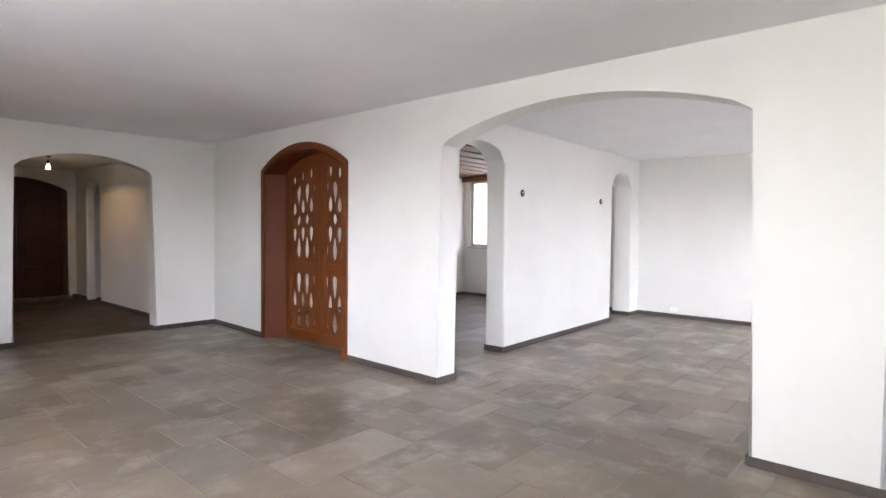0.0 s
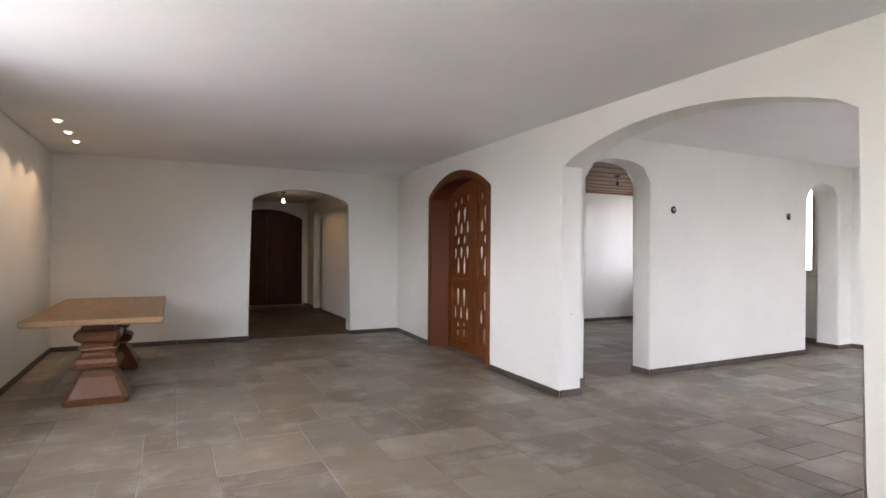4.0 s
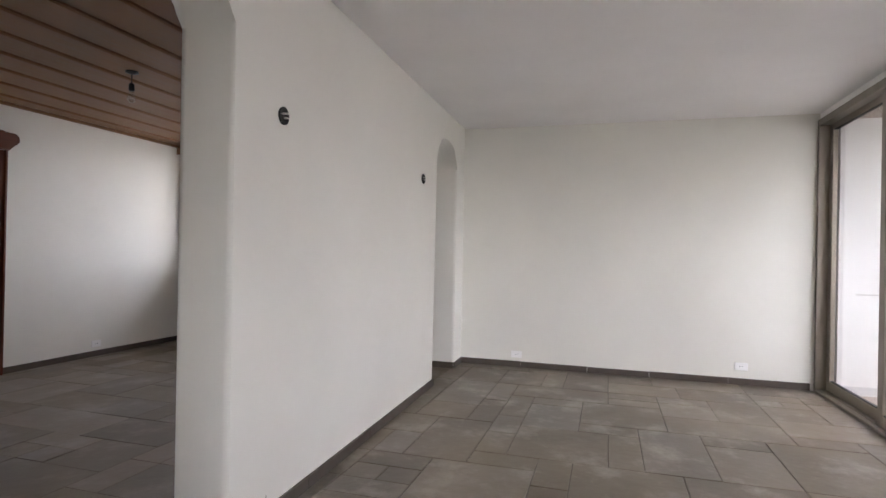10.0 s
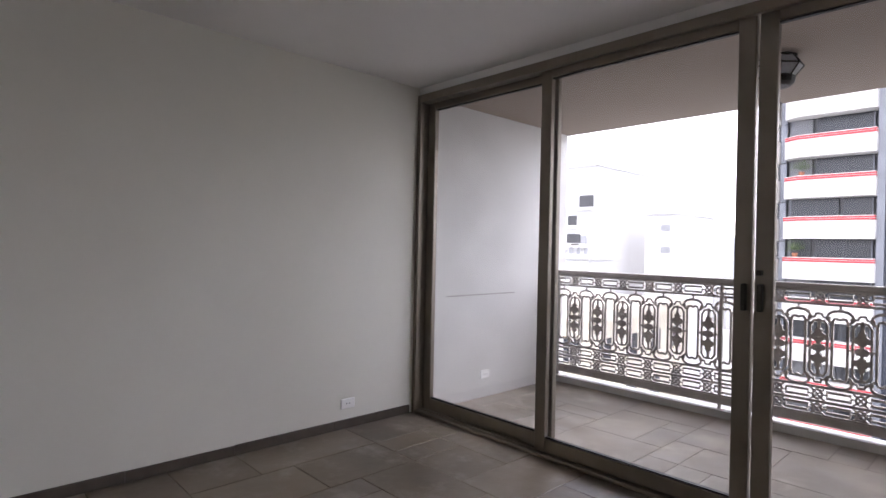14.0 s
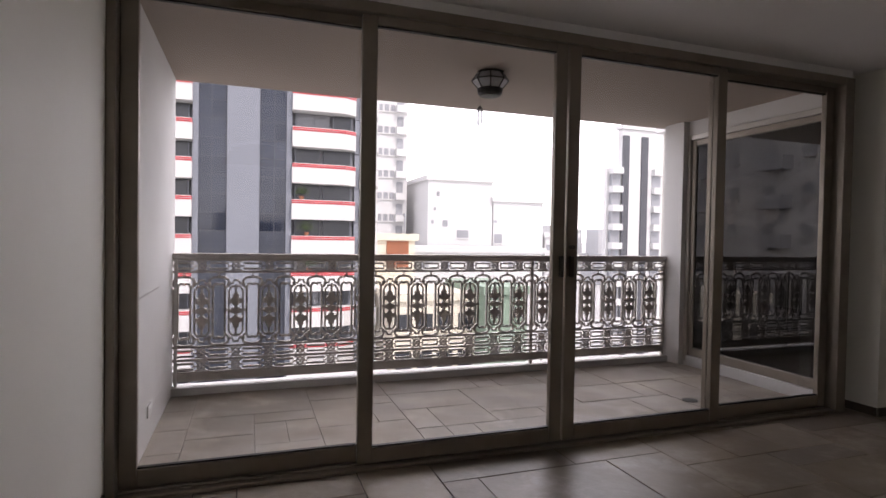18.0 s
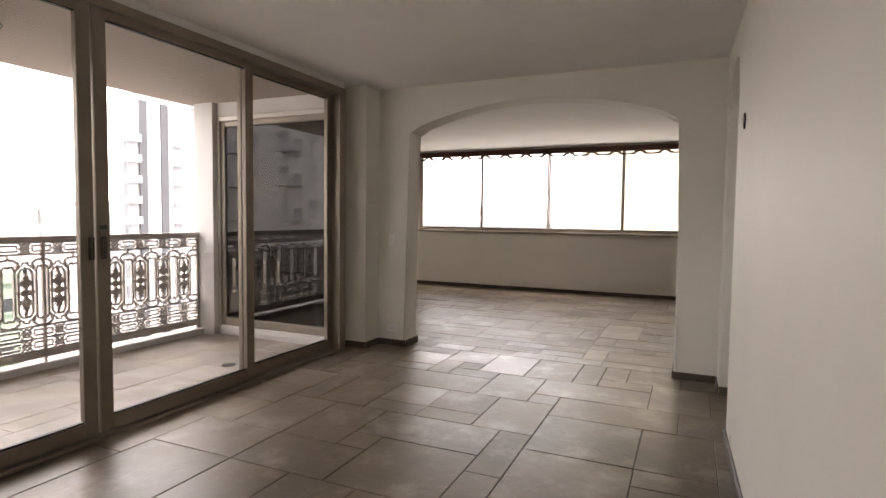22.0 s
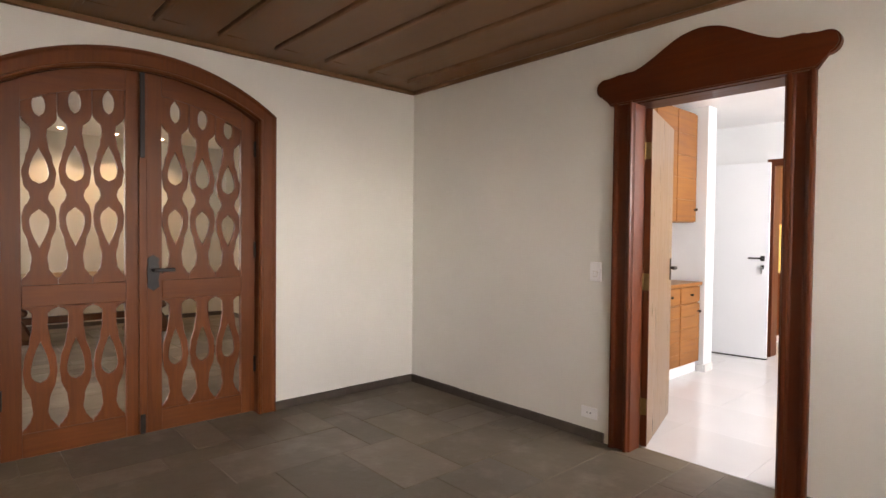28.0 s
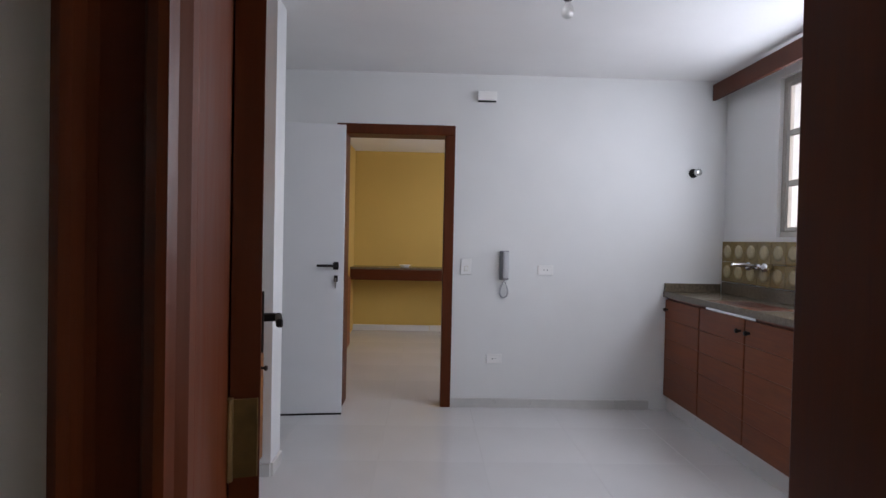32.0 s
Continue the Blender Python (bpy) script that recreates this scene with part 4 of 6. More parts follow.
def pediment(c, half, z, rise, to3, d0, d1, ear=0.055):
    """A scrolled board: level underside, swept-up middle, round ears."""
    half_line = []
    for i in range(13):
        k = i / 12
        u = half - ear - (half - ear) * k
        bell = 0.5 - 0.5 * math.cos(math.pi * min(1, max(0, (k - 0.22) / 0.78)))
        notch = 0.02 if 0.14 < k < 0.2 else 0.0
        dip = -0.012 * math.sin(math.pi * min(1, k / 0.25)) if k < 0.25 else 0
        half_line.append((u, z + 2 * ear + dip + notch + (rise - 2 * ear) * bell))
    earp = [(half - ear + ear * math.sin(a), z + ear - ear * math.cos(a)) for a in [math.pi * i / 10 for i in range(11)]]
    right = [(half - 1.7 * ear, z - 0.055)] + earp + half_line[1:]
    pts = [(c + u, v) for u, v in right] + [(c - u, v) for u, v in right[::-1][1:]]
    bm = bmesh.new()
    prism(bm, pts, to3, d0, d1)
    front = [e for e in bm.edges if all(abs(dict(zip("xyz", v.co)).get("y" if to3(0, 0, 1)[1] == 1 else "x") - d1) < 1e-6 for v in e.verts)]
    bmesh.ops.bevel(bm, geom=front, offset=0.008, segments=2, affect="EDGES")
    return bm


# kitchen doorway
kdoor = thing("door_4", "reddish mahogany doorway with scrolled pediment and open tan door", "door", kind="structure")
part("casing", moulded_post(2.286, 2.418, 0.0, 2.075, toy, YK, YK - 0.042), CASEWOOD, kdoor)
part("casing", moulded_post(3.315, 3.184, 0.0, 2.075, toy, YK, YK - 0.036), CASEWOOD, kdoor)
part("pediment", pediment(2.79, 0.62, 2.10, 0.272, toy, YK, YK - 0.045), CASEWOOD_X, kdoor)
part("jamb_lining", box_bm(2.365, YK - 0.002, 0, 2.418, YK + 0.1, 2.075, 0.003), CASEWOOD, kdoor)
part("door_rebate", box_bm(2.365, YK + 0.1, 0, 2.4, YK + 0.183, 2.075, 0.002), CASEWOOD, kdoor)
part("jamb_lining", box_bm(3.184, YK - 0.002, 0, 3.214, YK + 0.183, 2.075, 0.003), CASEWOOD, kdoor)
part("head_lining", box_bm(2.418, YK - 0.002, 2.04, 3.184, YK + 0.183, 2.075, 0.003), CASEWOOD_X, kdoor)
leaf = thing("leaf", "", "")
leaf.parent = kdoor
leaf.matrix_basis = pose(2.433, YK + 0.118, 0, 0, 0, 106.5)
part("slab", box_bm(0, -0.018, 0.01, 0.75, 0.018, 2.03, 0.003), LAMINATE, leaf)
part("edge", box_bm(-0.006, -0.0185, 0.01, 0.0, 0.0185, 2.03, 0.001), CASEWOOD, leaf)
for z in (0.25, 1.0, 1.78):
    part("hinge", box_bm(-0.009, -0.016, z - 0.05, -0.006, 0.014, z + 0.05, 0.001), BRASS, leaf, "brass butt hinge")
    part("hinge_pin", lathe([(0.006, z - 0.052), (0.006, z + 0.052)], 10, (-0.01, 0.019, 0)), BRASS, leaf)
for sgn in (-1, 1):
    part("handle_plate", box_bm(0.675, sgn * 0.018, 0.97, 0.705, sgn * 0.024, 1.12, 0.002), BLACK, leaf)
    part("handle_lever", box_bm(0.58, sgn * 0.05, 1.045, 0.7, sgn * 0.066, 1.065, 0.005), BLACK, leaf)
    part("handle_neck", box_bm(0.682, sgn * 0.022, 1.045, 0.7, sgn * 0.052, 1.065, 0.003), BLACK, leaf)


def square_frame(root, u0, u1, top, to3, d0, d1, width, material):
    """Posts and head round u0..u1, in depth d0..d1."""
    for q in ((u0 - width, 0, u0, top), (u1, 0, u1 + width, top), (u0 - width, top, u1 + width, top + width)):
        bm = bmesh.new()
        prism(bm, [(q[0], q[1]), (q[2], q[1]), (q[2], q[3]), (q[0], q[3])], to3, d0, d1)
        bmesh.ops.bevel(bm, geom=bm.edges[:], offset=0.004, segments=1, affect="EDGES")
        part("frame", bm, material, root)


ydoor = thing("door_5", "mahogany door frame into the yellow room", "door", kind="structure")
square_frame(ydoor, 2.045, 2.775, 2.035, toy, YE - 0.018, YE + 0.165, 0.075, CASEWOOD)

wdoor = thing("door_6", "white flush door standing open, black lever and key", "door", kind="structure")
wl = thing("leaf", "", "")
wl.parent = wdoor
wl.matrix_basis = pose(1.30, 7.47, 0, 0, 0, 6)
part("slab", box_bm(0, -0.018, 0.012, 0.77, 0.018, 2.055, 0.003), WHITEDOOR, wl)
# Black strip filling the gap between leaf and floor
part("under_edge", box_bm(0.0, -0.02, 0.0, 0.77, 0.02, 0.012), BLACK, wl)
part("rose", box_bm(0.695, -0.026, 1.03, 0.735, -0.018, 1.085, 0.006), BLACK, wl)
part("lever_neck", box_bm(0.708, -0.06, 1.05, 0.724, -0.024, 1.066, 0.004), BLACK, wl)
part("lever", box_bm(0.585, -0.066, 1.05, 0.724, -0.05, 1.068, 0.006), BLACK, wl)
part("key_plate", box_bm(0.702, -0.025, 0.945, 0.73, -0.018, 0.99, 0.004), BLACK, wl)
part("key", box_bm(0.711, -0.05, 0.90, 0.719, -0.024, 0.975, 0.002), CHROME, wl)
part("frame", box_bm(1.272, 6.69, 0.0, 1.298, 6.77, 2.11, 0.003), CASEWOOD, wdoor)
part("frame", box_bm(1.272, 7.49, 0.0, 1.292, 7.56, 2.11, 0.003), CASEWOOD, wdoor)

# entrance doors at the end of the hall
edoor = thing("door_7", "dark stained arched double entrance door, closed", "door", kind="structure")
arched_casing("casing", edoor, HE, HE - 0.03, -1.94, -0.51, 2.01, 2.175, 0.07, DARKWOOD, False, toy)
for a, b in ((-1.95, -1.222), (-1.218, -0.49)):
    e = thing("leaf", "", "")
    e.parent = edoor
    arc = arch_line(-1.95, -0.49, 1.99, 2.16, n=24)

    def e_head(u):
        return max(v for w, v in arc if abs(w - u) < 0.045)

    us = [a + (b - a) * k / 10 for k in range(11)]
    bm = bmesh.new()
    prism(bm, [(a, 0.01)] + [(b, 0.01)] + [(u, e_head(u)) for u in us[::-1]], toy, HE + 0.03, HE + 0.07)
    part("slab", bm, DARKWOOD, e)
    for v0, v1 in ((0.16, 0.62), (0.72, 1.18), (1.28, 1.82)):
        for u0, u1 in ((a + 0.1, (a + b) / 2 - 0.03), ((a + b) / 2 + 0.03, b - 0.1)):
            part("raised_panel", box_bm(u0, HE + 0.014, v0, u1, HE + 0.03, v1, 0.012, 1), DARKWOOD, e)
part("knob", box_bm(-1.19, HE - 0.02, 1.0, -1.15, HE + 0.03, 1.05, 0.015), BLACK, edoor)

slab("trim_hall_threshold", -2.02, HE - 0.28, 0.0, -0.43, HE + 0.0, 0.045, SLATE_A, "grey stone step below the entrance door", "threshold")

# side doors of the hall
for nm, y0, y1, word in (("door_8", 7.98, 8.78, "far"), ("door_9", 4.78, 5.02, "near")):
    side = thing(nm, "mahogany side door of the hall with a pediment, closed", "door", kind="structure")
    for q0, q1 in ((y0 - 0.1, y0), (y1 + 0.1, y1)):
        part("casing", moulded_post(q0, q1, 0.0, 2.03, tox, HX0, HX0 + 0.05), CASEWOOD, side)
    part("pediment", pediment((y0 + y1) / 2, (y1 - y0) / 2 + 0.14, 2.03, 0.2, tox, HX0, HX0 + 0.045, 0.045), CASEWOOD, side)
    part("slab", box_bm(HX0 + 0.001, y0, 0.01, HX0 + 0.02, y1, 2.03, 0.003), CASEWOOD, side)


# ---------------------------------------------------------------- living room: table, spots, hall bulb
table = thing("dining_table", "heavy brown timber table on two carved baluster pedestals", "table", at=(-3.77, 2.4, 0))
bm = bmesh.new()
quad_box(bm, -0.51, -1.13, 0.695, 0.51, 1.13, 0.75)
bmesh.ops.bevel(bm, geom=bm.edges[:], offset=0.014, segments=3, profile=0.6, affect="EDGES")
part("tabletop", bm, TABLEWOOD, table)
for yo in (-0.72, 0.72):
    ped = [(0.0, 0.245), (0.045, 0.25), (0.06, 0.235), (0.10, 0.215), (0.16, 0.185), (0.22, 0.155), (0.255, 0.125), (0.28, 0.115), (0.292, 0.15), (0.31, 0.175), (0.345, 0.185), (0.375, 0.17),
           (0.395, 0.13), (0.42, 0.118), (0.44, 0.122), (0.455, 0.15), (0.47, 0.148), (0.485, 0.12), (0.51, 0.125), (0.535, 0.165), (0.575, 0.18), (0.61, 0.165), (0.628, 0.125), (0.66, 0.12), (0.695, 0.15)]
    bm = bmesh.new()
    rings = []
    for z, r in ped:
        c = 0.16 * r
        pts = []
        for sx, sy in ((1, 1), (-1, 1), (-1, -1), (1, -1)):
            k = [(sx * r, sy * (r - c)), (sx * (r - c), sy * r)]
            pts += k if sx * sy > 0 else k[::-1]
        rings.append([bm.verts.new((u, yo + v, z)) for u, v in pts])
    for a, b in zip(rings, rings[1:]):
        for k in range(8):
            bm.faces.new((a[k], a[(k + 1) % 8], b[(k + 1) % 8], b[k]))
    bm.faces.new(rings[0][::-1])
    bm.faces.new(rings[-1])
    part("pedestal", bm, TABLELEG, table)
part("stretcher", box_bm(-0.045, -0.60, 0.19, 0.045, 0.60, 0.27, 0.01), TABLELEG, table)


for y in (2.25, 2.85, 3.40):
    spot = thing("ceiling_spot", "small lit recessed ceiling spot with white ring", "spotlight", "ceiling spots by the wall", at=(-4.18, y, ZC))
    part("ring", lathe([(0.048, -0.001), (0.048, -0.01), (0.036, -0.012), (0.032, -0.004)]), PLASTIC, spot, smooth=True)
    part("bulb", lathe([(0.03, -0.004), (0.028, -0.016), (0.018, -0.024), (0.004, -0.027)]), LIT, spot, smooth=True)
    lamp = new("spot_light", bpy.data.lights.new("spot_light", "SPOT"))
    lamp.data.energy, lamp.data.color, lamp.data.spot_size, lamp.data.spot_blend, lamp.data.shadow_soft_size = 1.0, (1.0, 0.7, 0.4), radians(95), 0.6, 0.03
    lamp.matrix_world = look((-4.18, y, ZC - 0.045), (-4.45, y, 0.9))


def bulb(name, label, x, y, zc, drop, lit=False, group=""):
    root = thing(name, label, "light bulb", group, at=(x, y, zc))
    part("ceiling_rose", lathe([(0.045, 0), (0.045, -0.012), (0.012, -0.02)]), BLACK, root, smooth=True)
    part("cord", lathe([(0.004, -0.012), (0.004, -drop + 0.13)], 8), BLACK, root)
    part("socket", lathe([(0.008, -drop + 0.135), (0.019, -drop + 0.125), (0.021, -drop + 0.08), (0.014, -drop + 0.075)], 14), BLACK, root, smooth=True)
    part("glass", lathe([(0.013, -drop + 0.08), (0.015, -drop + 0.065), (0.028, -drop + 0.035), (0.031, -drop + 0.018), (0.026, -drop + 0.002), (0.012, -drop - 0.008), (0.002, -drop - 0.01)], 16), LIT if lit else BULBGLASS, root, smooth=True)
    return root


bulb("hall_bulb", "lit bare bulb hanging from the hall ceiling", -1.30, 6.7, 2.42, 0.2, True)
hall_lamp = new("hall_light", bpy.data.lights.new("hall_light", "SPOT"))
hall_lamp.data.energy, hall_lamp.data.color, hall_lamp.data.shadow_soft_size = 0.55, (1.0, 0.62, 0.3), 0.04
hall_lamp.data.spot_size, hall_lamp.data.spot_blend = radians(172), 0.25
hall_lamp.location = (-1.30, 6.7, 2.165)
bulb("dining_bulb", "clear bare bulb hanging below the boarded ceiling", 2.87, 2.3, ZD, 0.22)
bulb("kitchen_bulb", "unlit bare bulb on a black rose in the kitchen", 3.30, 6.22, ZK, 0.175)


# ---------------------------------------------------------------- switches, sockets, wall boxes
def plate(name, label, category, c, n, w=0.075, h=0.115, kind="switch", mat=None):
    """A wall plate at c, facing n ('x', '-x', 'y', '-y')."""
    turn = {"-y": 0, "x": 90, "y": 180, "-x": 270}[n]
    root = thing(name, label, category, at=c)
    root.rotation_euler = (0, 0, radians(turn))
    part("cover", box_bm(-w / 2, -0.01, -h / 2, w / 2, 0.0, h / 2, 0.0045, 3), mat or PLASTIC, root)
    if kind == "switch":
        part("button_frame", box_bm(-0.016, -0.0115, -0.034, 0.016, -0.009, 0.006, 0.001, 1), IVORY, root)
        part("rocker", box_bm(-0.011, -0.0155, -0.029, 0.011, -0.011, 0.001, 0.002), PLASTIC, root)
    else:
        for u in (-0.012, 0.012):
            part("hole", lathe([(0.004, 0), (0.004, 0.001)], 8, (u, 0, 0)), HOLE, root).matrix_basis = pose(0, -0.0102, 0, 90)
    return root


def socket(c, n):
    return plate("wall_socket", "white plastic wall socket low on the wall", "socket", c, n, 0.115, 0.072, "socket")


plate("light_switch", "white light switch beside the kitchen door", "switch", (2.165, YK, 1.05), "-y", 0.08, 0.12)
socket((2.135, YK, 0.165), "-y")
socket((4.29, YK, 0.135), "-y")
socket((EAST, -0.19, 0.135), "-x")
socket((EAST, -2.33, 0.175), "-x")
socket((5.415, -3.71, 0.2), "-x")
plate("light_switch", "white light switch on the pier by the arch", "switch", (W1B, -2.63, 1.06), "x", 0.075, 0.115)
socket((W1B, -2.62, 0.17), "x")
plate("light_switch", "white double switch by the yellow room door", "switch", (2.95, YE, 1.06), "-y", 0.08, 0.12)
plate("wall_plate", "white cable plate on the kitchen wall", "plate", (3.55, YE, 1.045), "-y", 0.115, 0.075, "socket")
plate("wall_socket", "white double socket on the kitchen wall", "socket", (3.175, YE, 0.37), "-y", 0.115, 0.072, "socket")
for x in (1.815, 3.97):
    hole = thing("wall_light_box", "open round junction box with wires, lamp removed", "junction box", "wall light boxes", at=(x, YB + skew_b(x), 1.808))
    bm = lathe([(0.026, 0.0), (0.040, 0.0), (0.042, 0.006), (0.036, 0.008), (0.030, 0.003)], 20)
    part("rim", bm, HOLE, hole, smooth=True).matrix_basis = pose(0, 0, 0, 90)
    part("back", lathe([(0.034, 0.0), (0.034, 0.002)], 20), HOLE, hole).matrix_basis = pose(0, 0, 0, 90)
    for a, b in ((-0.012, 0.008), (0.006, -0.008), (0.013, 0.014)):
        part("wire", box_bm(a - 0.004, -0.02, b - 0.003, a + 0.012, -0.002, b + 0.003, 0.002), IVORY, hole)

phone = thing("intercom_phone", "grey and white wall intercom handset with curled cord", "intercom", at=(3.235, YE, 1.075))
part("base", box_bm(-0.035, -0.03, -0.11, 0.035, 0, 0.11, 0.008), plain("grey_plastic", (0.24, 0.25, 0.27), 0.4), phone)
part("handset", box_bm(-0.012, -0.06, -0.095, 0.032, -0.03, 0.105, 0.012), plain("pale_grey_plastic", (0.6, 0.61, 0.63), 0.4), phone)
bm = bmesh.new()
prev = None
for i in range(90):
    a = i / 89
    c = Vector((-0.0 + 0.03 * math.sin(a * math.pi * 2), -0.02, -0.11 - 0.13 * math.sin(a * math.pi)))
    c += Vector((0.006 * math.cos(i * 1.3), 0.006 * math.sin(i * 1.3), 0))
    ring = [bm.verts.new(c + Vector((0.003 * math.cos(k * 1.57), 0, 0.003 * math.sin(k * 1.57)))) for k in range(4)]
    if prev:
        for k in range(4):
            bm.faces.new((prev[k], prev[(k + 1) % 4], ring[(k + 1) % 4], ring[k]))
    prev = ring
part("cord", bm, plain("grey_cord", (0.3, 0.3, 0.32), 0.5), phone)
chime_box = thing("door_chime", "small white door chime box high on the wall", "door chime", at=(3.08, YE, 2.335))
part("cover", box_bm(-0.07, -0.045, -0.038, 0.07, 0, 0.03, 0.004), PLASTIC, chime_box)
part("underside", box_bm(-0.066, -0.043, -0.041, 0.066, -0.002, -0.038), HOLE, chime_box)

# ---------------------------------------------------------------- kitchen fittings
def cabinet(name, label, x0, x1, y0, y1, z0, z1, doors, face, material, plinth=True, drawers=False):
    """A cabinet whose doors face +x (face=1) or -x (face=-1)."""
    root = thing(name, label, "cabinet", "kitchen cabinets")
    part("body", box_bm(x0, y0, z0, x1, y1, z1, 0.003, 1), material, root)
    fx = x1 if face > 0 else x0
    w = (y1 - y0) / doors
    for i in range(doors):
        a, b = y0 + i * w + 0.006, y0 + (i + 1) * w - 0.006
        d0, d1 = (fx, fx + 0.02) if face > 0 else (fx - 0.02, fx)
        zt = z1 - 0.16 if drawers else z1 - 0.012
        d = thing("door", "", "")
        d.parent = root
        boards = 5
        bh = (zt - z0 - 0.012) / boards
        for k in range(boards):
            part("board", box_bm(d0, a, z0 + 0.006 + k * bh, d1, b, z0 + 0.006 + (k + 1) * bh - 0.0015, 0.002, 1), material, d)
        ky = b - 0.04 if i % 2 == 0 else a + 0.04
        kz = zt - 0.08 if z1 < 1.2 else z0 + 0.12
        kx = d1 if face > 0 else d0
        bm = lathe([(0.008, 0), (0.007, 0.012), (0.015, 0.022), (0.012, 0.03), (0.003, 0.032)], 12)
        part("knob", bm, BLACK, d, smooth=True).matrix_basis = pose(kx, ky, kz, 0, 90 * face, 0)
        if drawers:
            dr = thing("drawer", "", "")
            dr.parent = root
            part("front", box_bm(d0, a, zt + 0.01, d1, b, z1 - 0.008, 0.003, 1), material, dr)
            part("knob", lathe([(0.008, 0), (0.007, 0.012), (0.015, 0.022), (0.003, 0.03)], 12), BLACK, dr, smooth=True).matrix_basis = pose(kx, (a + b) / 2, (zt + z1) / 2, 0, 90 * face, 0)
    if plinth:
        part("plinth", box_bm(x0 + 0.012, y0, 0, x1 - 0.012, y1, z0), WHITEDOOR, root)
    return root


cabinet("tall_wall_cabinet", "honey timber wall cabinet with black knobs", 1.28, 1.745, 5.30, 6.495, 1.41, 2.44, 3, 1, CABWOOD, False)
cabinet("base_cabinet", "honey timber base cabinet with drawers", 1.28, 1.80, 5.30, 6.495, 0.10, 0.82, 3, 1, CABWOOD, True, True)
top_l = thing("worktop", "timber-edged worktop on the base cabinets", "worktop")
part("top", box_bm(1.28, 5.29, 0.822, 1.84, 6.497, 0.852, 0.004), CABWOOD, top_l)
cabinet("sink_cabinet", "reddish timber sink cabinet with three doors", 4.49, KX, 6.16, YE - 0.004, 0.11, 0.86, 3, -1, SINKWOOD, True)
sinktop = thing("sink_worktop", "brown granite worktop with inset sink and upstand", "worktop")
bm = bmesh.new()
for x0, y0, x1, y1 in ((4.455, 6.14, 4.48, YE - 0.002), (4.78, 6.14, KX - 0.001, YE - 0.002), (4.48, 6.14, 4.78, 6.60), (4.48, 7.15, 4.78, YE - 0.002)):
    quad_box(bm, x0, y0, 0.862, x1, y1, 0.90)
part("slab", bm, GRANITE, sinktop)
part("upstand", box_bm(KX - 0.025, 6.14, 0.90, KX - 0.001, YE - 0.03, 0.985, 0.003), GRANITE, sinktop)
part("upstand", box_bm(4.46, YE - 0.026, 0.90, KX - 0.026, YE - 0.002, 0.965, 0.003), GRANITE, sinktop)
bm = bmesh.new()
for q in ((4.48, 6.60, 0.70, 4.78, 7.15, 0.71), (4.48, 6.60, 0.71, 4.487, 7.15, 0.895), (4.773, 6.60, 0.71, 4.78, 7.15, 0.895), (4.487, 6.60, 0.71, 4.773, 6.607, 0.895), (4.487, 7.143, 0.71, 4.773, 7.15, 0.895)):
    quad_box(bm, *q)
part("sink_bowl", bm, CHROME, sinktop)
splash = thing("tile_splashback", "olive patterned tiles behind the sink", "splashback", kind="structure")
for i in range(12):
    for k in range(2):
        y1 = YE - 0.004 - i * 0.15
        z0 = 0.99 + k * 0.15
        t_ = part("tile", box_bm(KX - 0.012, y1 - 0.148, z0, KX - 0.001, y1, z0 + 0.148, 0.002, 1), TILE_OLIVE, splash)
        bm = lathe([(0.05, 0), (0.05, 0.0015), (0.03, 0.003)], 14)
        part("tile_flower", bm, TILE_SPOT, t_, smooth=True).matrix_basis = pose(KX - 0.012, y1 - 0.074, z0 + 0.074, 0, -90, 0)
tap = thing("wall_tap", "chrome wall-mounted mixer tap with long spout", "tap", at=(KX - 0.012, 7.22, 1.12))
part("body", lathe([(0.022, 0), (0.022, 0.05), (0.016, 0.055)], 14), CHROME, tap, smooth=True).matrix_basis = pose(0, 0, 0, 0, -90, 0)
for s in (-0.09, 0.09):
    part("valve", lathe([(0.02, 0), (0.022, 0.03), (0.028, 0.04), (0.028, 0.06), (0.01, 0.065)], 12), CHROME, tap, smooth=True).matrix_basis = pose(0, s, 0, 0, -90, 0)
part("bridge", box_bm(-0.045, -0.09, -0.012, -0.02, 0.09, 0.012, 0.006), CHROME, tap)
part("spout", box_bm(-0.22, -0.011, 0.0, -0.03, 0.011, 0.022, 0.008), CHROME, tap)
filter_tap = thing("filter_valve", "chrome valve stub high on the kitchen wall", "valve", at=(4.66, YE, 1.80))
part("flange", lathe([(0.035, 0), (0.034, 0.006), (0.02, 0.01)], 16), BLACK, filter_tap, smooth=True).matrix_basis = pose(0, 0, 0, 90)
part("stub", lathe([(0.018, 0), (0.018, 0.05), (0.026, 0.055), (0.026, 0.085), (0.01, 0.09)], 14), CHROME, filter_tap, smooth=True).matrix_basis = pose(0, 0, 0, 90)
val = thing("kitchen_pelmet", "mahogany pelmet board along the kitchen window wall", "pelmet")
part("board", box_bm(KX - 0.12, 5.0, 2.35, KX - 0.095, YE - 0.003, 2.47, 0.004), CASEWOOD, val)

